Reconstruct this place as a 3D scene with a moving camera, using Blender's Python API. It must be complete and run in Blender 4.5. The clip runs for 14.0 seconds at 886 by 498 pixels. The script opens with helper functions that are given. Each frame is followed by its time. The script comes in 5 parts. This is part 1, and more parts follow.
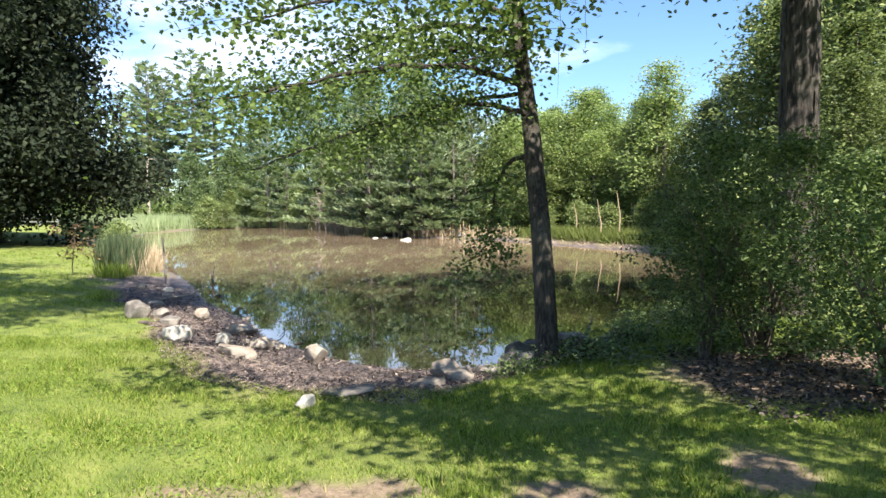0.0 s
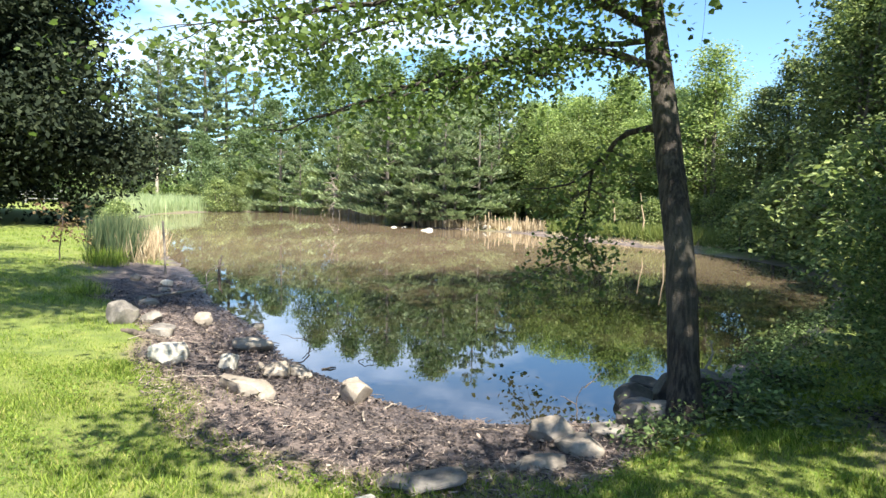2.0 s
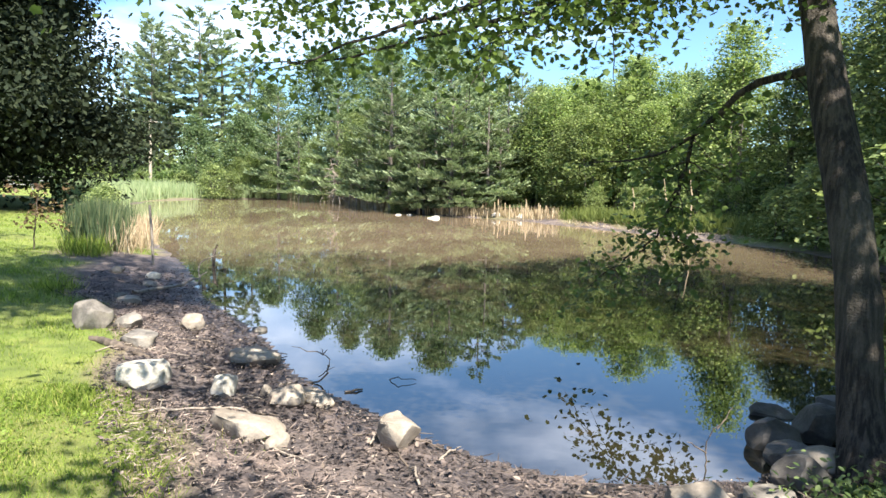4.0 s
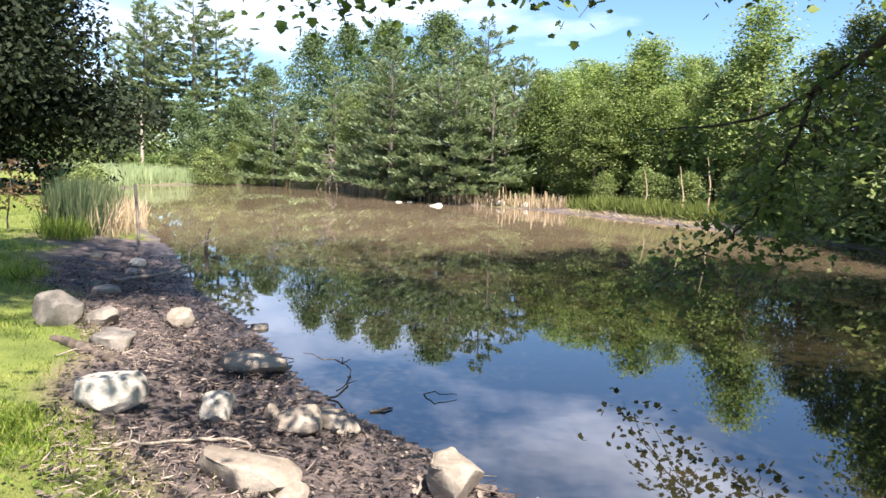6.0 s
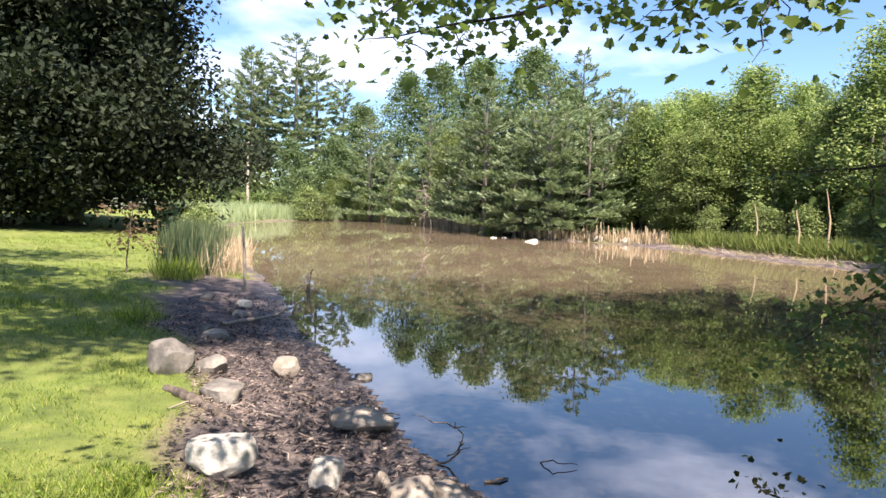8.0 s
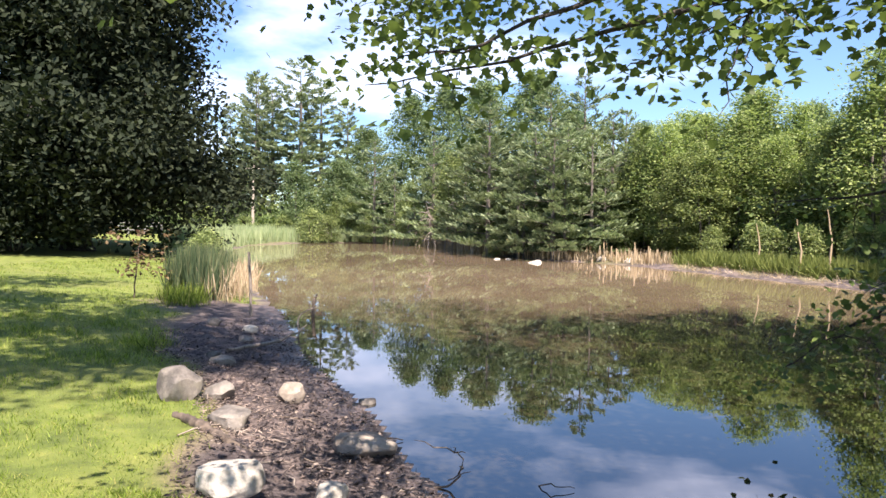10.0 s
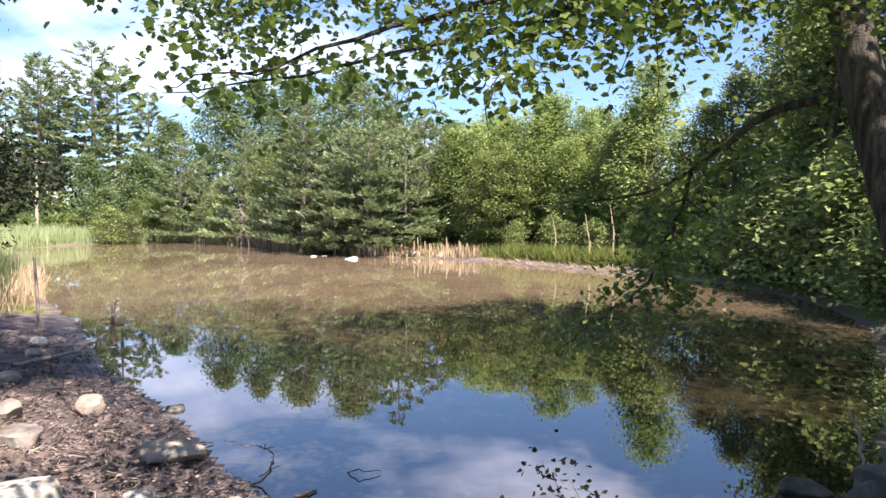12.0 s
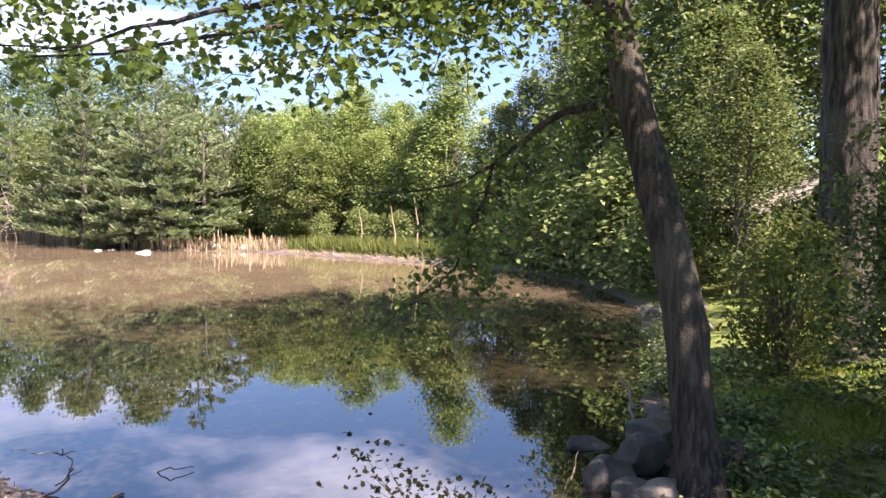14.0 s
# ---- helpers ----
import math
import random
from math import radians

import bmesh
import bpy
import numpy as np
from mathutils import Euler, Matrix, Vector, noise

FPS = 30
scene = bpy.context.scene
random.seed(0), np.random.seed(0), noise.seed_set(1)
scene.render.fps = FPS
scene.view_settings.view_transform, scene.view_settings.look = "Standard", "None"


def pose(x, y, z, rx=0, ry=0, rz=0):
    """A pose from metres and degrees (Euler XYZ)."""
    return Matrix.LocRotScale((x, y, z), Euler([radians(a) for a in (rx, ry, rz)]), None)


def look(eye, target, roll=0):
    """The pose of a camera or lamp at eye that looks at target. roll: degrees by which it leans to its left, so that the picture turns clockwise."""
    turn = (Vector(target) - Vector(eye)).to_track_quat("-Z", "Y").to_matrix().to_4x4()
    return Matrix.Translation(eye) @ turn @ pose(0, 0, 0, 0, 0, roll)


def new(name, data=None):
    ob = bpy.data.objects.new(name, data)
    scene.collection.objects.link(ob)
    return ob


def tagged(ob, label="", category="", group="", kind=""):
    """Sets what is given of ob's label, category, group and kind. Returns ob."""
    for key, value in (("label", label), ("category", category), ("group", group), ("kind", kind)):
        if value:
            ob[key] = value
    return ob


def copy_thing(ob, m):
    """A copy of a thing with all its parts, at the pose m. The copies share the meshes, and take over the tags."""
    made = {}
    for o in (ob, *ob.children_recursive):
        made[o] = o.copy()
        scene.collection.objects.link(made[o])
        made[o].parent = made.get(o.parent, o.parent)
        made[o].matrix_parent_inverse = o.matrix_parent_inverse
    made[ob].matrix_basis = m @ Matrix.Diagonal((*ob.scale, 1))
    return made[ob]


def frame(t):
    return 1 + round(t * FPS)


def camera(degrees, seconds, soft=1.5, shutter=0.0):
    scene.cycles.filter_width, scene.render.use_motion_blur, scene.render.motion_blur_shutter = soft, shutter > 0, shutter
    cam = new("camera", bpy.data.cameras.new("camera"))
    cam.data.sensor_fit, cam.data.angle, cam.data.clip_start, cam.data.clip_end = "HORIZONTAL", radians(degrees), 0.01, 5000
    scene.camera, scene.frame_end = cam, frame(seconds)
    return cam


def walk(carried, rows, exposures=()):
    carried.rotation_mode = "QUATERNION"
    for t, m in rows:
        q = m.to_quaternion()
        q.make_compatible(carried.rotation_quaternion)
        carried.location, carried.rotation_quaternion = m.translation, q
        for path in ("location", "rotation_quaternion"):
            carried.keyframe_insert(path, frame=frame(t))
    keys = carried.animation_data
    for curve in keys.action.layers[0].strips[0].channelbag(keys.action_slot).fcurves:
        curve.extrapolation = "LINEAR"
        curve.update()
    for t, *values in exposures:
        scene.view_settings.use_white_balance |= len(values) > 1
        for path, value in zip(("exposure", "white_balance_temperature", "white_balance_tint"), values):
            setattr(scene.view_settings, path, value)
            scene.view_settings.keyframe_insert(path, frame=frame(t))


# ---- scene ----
cam = camera(66, 14.0)
PATH = [
    (0, (0.327, -1.646, 1.578), (0.263, 0.349, 1.444), -0.9),
    (0.5, (0.073, -0.878, 1.583), (-0.014, 1.113, 1.422), -0.4),
    (1, (-0.188, -0.137, 1.583), (-0.293, 1.854, 1.424), -0.0),
    (1.5, (-0.452, 0.514, 1.558), (-0.56, 2.505, 1.401), 0.8),
    (2, (-0.654, 1.105, 1.521), (-0.742, 3.096, 1.357), 0.9),
    (2.5, (-0.823, 1.656, 1.498), (-0.921, 3.645, 1.316), 0.6),
    (3, (-1.012, 2.126, 1.471), (-1.101, 4.115, 1.276), 0.8),
    (5.5, (-1.741, 4.151, 1.146), (-1.806, 6.14, 0.949), 1.4),
    (6, (-1.851, 4.403, 1.135), (-1.91, 6.389, 0.91), 1.7),
    (6.5, (-1.899, 4.561, 1.183), (-1.973, 6.546, 0.944), 1.7),
    (7, (-1.967, 4.664, 1.228), (-2.096, 6.648, 1.006), 1.0),
    (7.5, (-2.026, 4.723, 1.256), (-2.24, 6.703, 1.081), 0.9),
    (8, (-2.066, 4.722, 1.266), (-2.394, 6.69, 1.131), 1.1),
    (10.5, (-1.934, 4.44, 1.385), (-2.273, 6.41, 1.314), 0.5),
    (11, (-1.864, 4.363, 1.404), (-2.049, 6.353, 1.331), 0.3),
    (11.5, (-1.83, 4.32, 1.41), (-1.844, 6.318, 1.329), -0.22),
    (12, (-1.86, 4.2, 1.415), (-1.676, 6.190, 1.329), -0.06),
    (12.5, (-1.92, 4.12, 1.41), (-1.570, 6.087, 1.311), 0.22),
    (13, (-1.96, 4.08, 1.4), (-1.458, 6.013, 1.299), 0.22),
    (13.5, (-1.98, 4.06, 1.395), (-1.334, 5.950, 1.288), 0.19),
    (14, (-1.99, 4.05, 1.39), (-1.255, 5.907, 1.282), 0.21),
]
walk(cam, [(t, look(eye, target, roll)) for t, eye, target, roll in PATH], [(0.0, 1.44, 6700, 12), (1.0, 1.53, 6700, 9), (3.0, 1.66, 6600, 8), (5.5, 1.48, 6700, 14), (8.0, 1.42, 6900, 19), (11.0, 1.42, 6900, 22), (12.5, 1.60, 7000, 25), (14.0, 1.82, 7200, 31)])

# ---- light ----
WATER = -0.71
SUN_DIR = Vector((0.27, -0.49, 0.83)).normalized()   # towards the sun
sun_data = bpy.data.lights.new("sun", "SUN")
sun_data.energy, sun_data.angle, sun_data.color = 5.0, radians(0.6), (1.0, 0.95, 0.86)
sun = new("sun", sun_data)
sun.matrix_world = look((0, 0, 30), tuple(Vector((0, 0, 30)) - SUN_DIR))


def make_world():
    world = bpy.data.worlds.new("sky")
    scene.world = world
    world.use_nodes = True
    nt = world.node_tree
    nt.nodes.clear()
    n, l = nt.nodes.new, nt.links.new
    out, bg = n("ShaderNodeOutputWorld"), n("ShaderNodeBackground")
    sky = n("ShaderNodeTexSky")
    sky.sky_type, sky.sun_disc = "NISHITA", False
    sky.sun_elevation = math.asin(SUN_DIR.z)
    sky.sun_rotation = math.atan2(SUN_DIR.x, SUN_DIR.y)
    sky.air_density, sky.dust_density, sky.ozone_density = 1.0, 0.2, 2.4
    bg.inputs["Strength"].default_value = 0.076
    co = n("ShaderNodeTexCoord")
    flat = n("ShaderNodeMapping")
    flat.inputs["Scale"].default_value = (1.3, 1.3, 3.6)
    flat.inputs["Location"].default_value = (0.35, 0.1, 0.2)
    puff = n("ShaderNodeTexNoise")
    puff.inputs["Scale"].default_value, puff.inputs["Detail"].default_value = 1.7, 7.0
    puff.inputs["Roughness"].default_value = 0.52
    ramp = n("ShaderNodeValToRGB")
    ramp.color_ramp.elements[0].position, ramp.color_ramp.elements[1].position = 0.53, 0.76
    mix = n("ShaderNodeMixRGB")
    mix.inputs["Color2"].default_value = (11.2, 12.5, 15.4, 1)
    l(co.outputs["Generated"], flat.inputs["Vector"])
    l(flat.outputs["Vector"], puff.inputs["Vector"])
    l(puff.outputs["Fac"], ramp.inputs["Fac"])
    l(ramp.outputs["Color"], mix.inputs["Fac"])
    deep = n("ShaderNodeMixRGB")
    deep.blend_type = "MULTIPLY"
    deep.inputs["Fac"].default_value, deep.inputs["Color2"].default_value = 1.0, (0.82, 1.04, 1.22, 1)
    l(sky.outputs["Color"], deep.inputs["Color1"])
    l(deep.outputs["Color"], mix.inputs["Color1"])
    l(mix.outputs["Color"], bg.inputs["Color"])
    l(bg.outputs["Background"], out.inputs["Surface"])


make_world()


# ---- materials ----
def tree_of(name):
    m = bpy.data.materials.new(name)
    m.use_nodes = True
    nt = m.node_tree
    return m, nt, nt.nodes["Principled BSDF"], nt.nodes["Material Output"]


def add_noise(nt, scale, detail=5.0, rough=0.55, space="Object", stretch=(1, 1, 1)):
    co, mp, no = nt.nodes.new("ShaderNodeTexCoord"), nt.nodes.new("ShaderNodeMapping"), nt.nodes.new("ShaderNodeTexNoise")
    mp.inputs["Scale"].default_value = stretch
    no.inputs["Scale"].default_value, no.inputs["Detail"].default_value, no.inputs["Roughness"].default_value = scale, detail, rough
    nt.links.new(co.outputs[space], mp.inputs["Vector"])
    nt.links.new(mp.outputs["Vector"], no.inputs["Vector"])
    return no.outputs["Fac"]


def add_ramp(nt, fac, stops):
    r = nt.nodes.new("ShaderNodeValToRGB")
    els = r.color_ramp.elements
    while len(els) < len(stops):
        els.new(0.5)
    for e, (p, c) in zip(els, stops):
        e.position, e.color = p, (*c, 1)
    nt.links.new(fac, r.inputs["Fac"])
    return r.outputs["Color"]


def add_mix(nt, fac, a, b, mode="MIX"):
    m = nt.nodes.new("ShaderNodeMixRGB")
    m.blend_type = mode
    for sock, v in zip(("Fac", "Color1", "Color2"), (fac, a, b)):
        if isinstance(v, (int, float)):
            m.inputs[sock].default_value = v
        elif isinstance(v, tuple):
            m.inputs[sock].default_value = (*v, 1)
        else:
            nt.links.new(v, m.inputs[sock])
    return m.outputs["Color"]


def add_bump(nt, bsdf, height, strength, distance):
    b = nt.nodes.new("ShaderNodeBump")
    b.inputs["Strength"].default_value, b.inputs["Distance"].default_value = strength, distance
    nt.links.new(height, b.inputs["Height"])
    nt.links.new(b.outputs["Normal"], bsdf.inputs["Normal"])


def leaf_material(name, dark, mid, light, translucent=0.35, gloss=0.5):
    """Leaves: colour by leaf, light that shines through."""
    m, nt, bsdf, out = tree_of(name)
    geo, info = nt.nodes.new("ShaderNodeNewGeometry"), nt.nodes.new("ShaderNodeObjectInfo")
    col = add_ramp(nt, geo.outputs["Random Per Island"], [(0.0, dark), (0.5, mid), (1.0, light)])
    hue = nt.nodes.new("ShaderNodeHueSaturation")
    span = nt.nodes.new("ShaderNodeMapRange")
    span.inputs["To Min"].default_value, span.inputs["To Max"].default_value = 0.82, 1.18
    nt.links.new(info.outputs["Random"], span.inputs["Value"])
    nt.links.new(span.outputs["Result"], hue.inputs["Value"])
    hue.inputs["Saturation"].default_value = 0.86
    nt.links.new(col, hue.inputs["Color"])
    bsdf.inputs["Roughness"].default_value = gloss
    bsdf.inputs["Specular IOR Level"].default_value = 0.16
    nt.links.new(hue.outputs["Color"], bsdf.inputs["Base Color"])
    tr, mix = nt.nodes.new("ShaderNodeBsdfTranslucent"), nt.nodes.new("ShaderNodeMixShader")
    warm = add_mix(nt, 0.5, hue.outputs["Color"], (0.85, 1.0, 0.40), "MULTIPLY")
    nt.links.new(add_mix(nt, 1.0, warm, (1.5, 1.5, 1.5), "MULTIPLY"), tr.inputs["Color"])
    mix.inputs["Fac"].default_value = translucent
    nt.links.new(bsdf.outputs["BSDF"], mix.inputs[1])
    nt.links.new(tr.outputs["BSDF"], mix.inputs[2])
    nt.links.new(mix.outputs["Shader"], out.inputs["Surface"])
    return m


def bark_material(name, dark, light, scale=11.0, depth=0.05):
    m, nt, bsdf, out = tree_of(name)
    ridge = add_noise(nt, scale, 6, 0.6, stretch=(2.6, 2.6, 0.35))
    patch = add_noise(nt, 1.6, 3, 0.5)
    fine = add_noise(nt, 60, 3, 0.6)
    col = add_ramp(nt, ridge, [(0.42, dark), (0.60, light)])
    col = add_mix(nt, add_ramp(nt, patch, [(0.5, (0, 0, 0)), (0.72, (0.45, 0.45, 0.45))]), col, (0.16, 0.145, 0.11))
    col = add_mix(nt, 0.35, col, add_ramp(nt, fine, [(0.3, (0.35, 0.35, 0.35)), (0.7, (1.3, 1.3, 1.3))]), "MULTIPLY")
    nt.links.new(col, bsdf.inputs["Base Color"])
    bsdf.inputs["Roughness"].default_value = 0.9
    add_bump(nt, bsdf, add_mix(nt, 0.35, ridge, fine), 1.0, depth)
    return m


def stone_material(name, base, pale, moss=0.3, wet=0.8):
    m, nt, bsdf, out = tree_of(name)
    info = nt.nodes.new("ShaderNodeObjectInfo")
    big, fine, speck = add_noise(nt, 3.5, 4, 0.6), add_noise(nt, 34, 5, 0.65), add_noise(nt, 7, 6, 0.6)
    col = add_mix(nt, add_ramp(nt, big, [(0.38, (0, 0, 0)), (0.62, (1, 1, 1))]), base, pale)
    col = add_mix(nt, 0.5, col, add_ramp(nt, fine, [(0.3, (0.55, 0.55, 0.55)), (0.7, (1.25, 1.25, 1.25))]), "MULTIPLY")
    col = add_mix(nt, add_ramp(nt, speck, [(0.60, (0, 0, 0)), (0.72, (moss, moss, moss))]), col, (0.13, 0.14, 0.05))
    hue, span = nt.nodes.new("ShaderNodeHueSaturation"), nt.nodes.new("ShaderNodeMapRange")
    span.inputs["To Min"].default_value, span.inputs["To Max"].default_value = 0.8, 1.15
    nt.links.new(info.outputs["Random"], span.inputs["Value"])
    nt.links.new(span.outputs["Result"], hue.inputs["Value"])
    nt.links.new(col, hue.inputs["Color"])
    nt.links.new(hue.outputs["Color"], bsdf.inputs["Base Color"])
    bsdf.inputs["Roughness"].default_value = wet
    add_bump(nt, bsdf, fine, 0.6, 0.012)
    return m


def plain_material(name, a, b, scale=8.0, rough=0.85, stretch=(1, 1, 1), bump=0.004):
    m, nt, bsdf, out = tree_of(name)
    f = add_noise(nt, scale, 5, 0.6, stretch=stretch)
    nt.links.new(add_ramp(nt, f, [(0.3, a), (0.7, b)]), bsdf.inputs["Base Color"])
    bsdf.inputs["Roughness"].default_value = rough
    add_bump(nt, bsdf, f, 0.5, bump)
    return m


def island_material(name, stops, rough=0.8, translucent=0.0):
    m, nt, bsdf, out = tree_of(name)
    geo = nt.nodes.new("ShaderNodeNewGeometry")
    col = add_ramp(nt, geo.outputs["Random Per Island"], stops)
    nt.links.new(col, bsdf.inputs["Base Color"])
    bsdf.inputs["Roughness"].default_value = rough
    bsdf.inputs["Specular IOR Level"].default_value = 0.3
    if translucent:
        tr, mix = nt.nodes.new("ShaderNodeBsdfTranslucent"), nt.nodes.new("ShaderNodeMixShader")
        nt.links.new(add_mix(nt, 1.0, col, (1.3, 1.4, 0.8), "MULTIPLY"), tr.inputs["Color"])
        mix.inputs["Fac"].default_value = translucent
        nt.links.new(bsdf.outputs["BSDF"], mix.inputs[1])
        nt.links.new(tr.outputs["BSDF"], mix.inputs[2])
        nt.links.new(mix.outputs["Shader"], out.inputs["Surface"])
    return m


def ground_material():
    """Lawn soil and turf, dark mud at the shore and leaf litter, told apart by a stored weight."""
    m, nt, bsdf, out = tree_of("ground_cover")
    attr = nt.nodes.new("ShaderNodeAttribute")
    attr.attribute_name = "cover"
    sep = nt.nodes.new("ShaderNodeSeparateColor")
    nt.links.new(attr.outputs["Color"], sep.inputs["Color"])
    big, mid, fine = add_noise(nt, 0.45, 4, 0.5), add_noise(nt, 2.6, 5, 0.6), add_noise(nt, 26, 6, 0.7)
    turf = add_ramp(nt, mid, [(0.3, (0.09, 0.13, 0.022)), (0.5, (0.16, 0.21, 0.036)), (0.72, (0.24, 0.27, 0.06))])
    turf = add_mix(nt, add_ramp(nt, big, [(0.4, (0, 0, 0)), (0.7, (0.55, 0.55, 0.55))]), turf, (0.19, 0.19, 0.06))
    soil = add_ramp(nt, fine, [(0.3, (0.15, 0.10, 0.07)), (0.7, (0.36, 0.27, 0.19))])
    mud = add_ramp(nt, fine, [(0.30, (0.030, 0.024, 0.024)), (0.5, (0.088, 0.070, 0.068)), (0.72, (0.21, 0.17, 0.155))])
    mud = add_mix(nt, add_ramp(nt, mid, [(0.48, (0, 0, 0)), (0.66, (0.75, 0.75, 0.75))]), mud, (0.28, 0.215, 0.185))
    col = add_mix(nt, sep.outputs["Green"], turf, soil)
    col = add_mix(nt, sep.outputs["Red"], col, mud)
    nt.links.new(col, bsdf.inputs["Base Color"])
    ro = nt.nodes.new("ShaderNodeMapRange")
    ro.inputs["To Min"].default_value, ro.inputs["To Max"].default_value = 0.92, 0.42
    nt.links.new(sep.outputs["Blue"], ro.inputs["Value"])
    nt.links.new(ro.outputs["Result"], bsdf.inputs["Roughness"])
    add_bump(nt, bsdf, fine, 1.0, 0.035)
    return m


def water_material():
    """Still pond water under a mirror-smooth skin: clear near water coloured dark for tree shade, silty brown in the
    middle and far off.
    """
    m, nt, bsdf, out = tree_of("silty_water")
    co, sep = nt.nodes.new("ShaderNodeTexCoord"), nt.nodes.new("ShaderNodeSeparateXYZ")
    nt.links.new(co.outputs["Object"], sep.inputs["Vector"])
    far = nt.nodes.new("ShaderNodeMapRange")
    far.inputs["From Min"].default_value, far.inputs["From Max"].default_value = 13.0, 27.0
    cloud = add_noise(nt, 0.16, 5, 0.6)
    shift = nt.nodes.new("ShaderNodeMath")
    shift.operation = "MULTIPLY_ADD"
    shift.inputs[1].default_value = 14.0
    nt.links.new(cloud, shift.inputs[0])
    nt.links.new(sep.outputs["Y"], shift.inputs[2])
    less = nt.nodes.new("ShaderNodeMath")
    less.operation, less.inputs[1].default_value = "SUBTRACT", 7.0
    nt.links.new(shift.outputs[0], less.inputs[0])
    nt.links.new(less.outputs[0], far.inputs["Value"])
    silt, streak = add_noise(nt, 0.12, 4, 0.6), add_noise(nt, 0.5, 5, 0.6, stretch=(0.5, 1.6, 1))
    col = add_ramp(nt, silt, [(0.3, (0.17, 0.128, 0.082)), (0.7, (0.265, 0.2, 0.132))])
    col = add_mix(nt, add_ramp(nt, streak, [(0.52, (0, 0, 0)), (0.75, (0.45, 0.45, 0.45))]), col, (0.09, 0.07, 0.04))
    # dark near colour: the trees' shade on the clear water is put in here
    shaded_near = add_ramp(nt, add_noise(nt, 1.3, 5, 0.6), [(0.35, (0.014, 0.013, 0.008)), (0.62, (0.026, 0.022, 0.012)), (0.8, (0.06, 0.038, 0.02))])
    nt.links.new(add_mix(nt, far.outputs["Result"], shaded_near, col), bsdf.inputs["Base Color"])
    bsdf.inputs["Roughness"].default_value = 0.015
    bsdf.inputs["IOR"].default_value = 2.75
    add_bump(nt, bsdf, add_noise(nt, 1.1, 3, 0.5, stretch=(1, 2.0, 1)), 0.035, 0.02)
    return m


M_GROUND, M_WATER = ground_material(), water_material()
M_MAPLE = leaf_material("maple_leaf", (0.05, 0.085, 0.02), (0.09, 0.145, 0.028), (0.155, 0.215, 0.04), 0.32)
# oak leaves nearly black: the crown's own shade is put into their colour
M_OAK = leaf_material("shade_oak_leaf", (0.012, 0.020, 0.010), (0.022, 0.034, 0.016), (0.042, 0.055, 0.024), 0.14, 0.8)
M_POPLAR = leaf_material("poplar_leaf", (0.10, 0.155, 0.046), (0.225, 0.305, 0.088), (0.40, 0.46, 0.145), 0.36)
M_BROAD = leaf_material("broad_leaf", (0.085, 0.125, 0.043), (0.185, 0.245, 0.073), (0.34, 0.39, 0.12), 0.34)
M_LEAFY = leaf_material("bank_tree_leaf", (0.05, 0.082, 0.028), (0.125, 0.172, 0.055), (0.26, 0.30, 0.10), 0.3)
M_GREY = leaf_material("grey_green_leaf", (0.085, 0.14, 0.06), (0.14, 0.205, 0.085), (0.21, 0.285, 0.115), 0.38)
M_BUSH = leaf_material("bush_leaf", (0.035, 0.066, 0.020), (0.105, 0.165, 0.046), (0.25, 0.33, 0.10), 0.34, 0.45)
M_YELLOW = leaf_material("sunny_shrub_leaf", (0.08, 0.115, 0.022), (0.15, 0.19, 0.036), (0.24, 0.27, 0.06), 0.36)
M_RUST = leaf_material("rusty_leaf", (0.10, 0.05, 0.03), (0.16, 0.10, 0.045), (0.20, 0.16, 0.06), 0.3)
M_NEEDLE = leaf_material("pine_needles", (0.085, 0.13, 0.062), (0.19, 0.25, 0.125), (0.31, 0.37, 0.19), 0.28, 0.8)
# far needles lightened: distance haze is mixed into their colour
M_TALLPINE = leaf_material("hazed_pine_needles", (0.14, 0.185, 0.115), (0.23, 0.28, 0.165), (0.33, 0.38, 0.225), 0.3, 0.8)
M_BARK = bark_material("maple_bark", (0.016, 0.012, 0.010), (0.080, 0.063, 0.052))
M_BARK_OLD = bark_material("shaggy_bark", (0.014, 0.011, 0.010), (0.10, 0.083, 0.073), 7.0, 0.045)
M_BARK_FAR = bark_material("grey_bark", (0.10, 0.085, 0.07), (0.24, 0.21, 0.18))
M_DEAD = plain_material("dead_wood", (0.16, 0.13, 0.105), (0.40, 0.34, 0.28), 12, 0.85, (3, 3, 0.5))
M_STICK = plain_material("wet_stick", (0.05, 0.038, 0.03), (0.20, 0.155, 0.12), 14, 0.8)
M_STONE = stone_material("grey_granite", (0.095, 0.085, 0.076), (0.28, 0.25, 0.215), 0.2)
M_STONE_TAN = stone_material("tan_stone", (0.20, 0.165, 0.13), (0.36, 0.31, 0.255), 0.2)
M_STONE_WHITE = stone_material("pale_lichened_stone", (0.36, 0.33, 0.28), (0.66, 0.62, 0.54), 0.38)
M_STONE_DARK = stone_material("dark_wet_stone", (0.05, 0.044, 0.04), (0.13, 0.115, 0.10), 0.4, 0.5)
M_GRASS = island_material("grass_blade", [(0.0, (0.06, 0.10, 0.014)), (0.5, (0.18, 0.26, 0.042)), (0.88, (0.33, 0.40, 0.08)), (1.0, (0.44, 0.38, 0.15))], 0.6, 0.4)
M_CLOVER = island_material("clover_leaf", [(0.0, (0.10, 0.17, 0.028)), (1.0, (0.21, 0.29, 0.05))], 0.6, 0.35)
M_REED = island_material("green_reed", [(0.0, (0.035, 0.06, 0.03)), (0.6, (0.085, 0.125, 0.06)), (1.0, (0.20, 0.21, 0.11))], 0.6, 0.25)
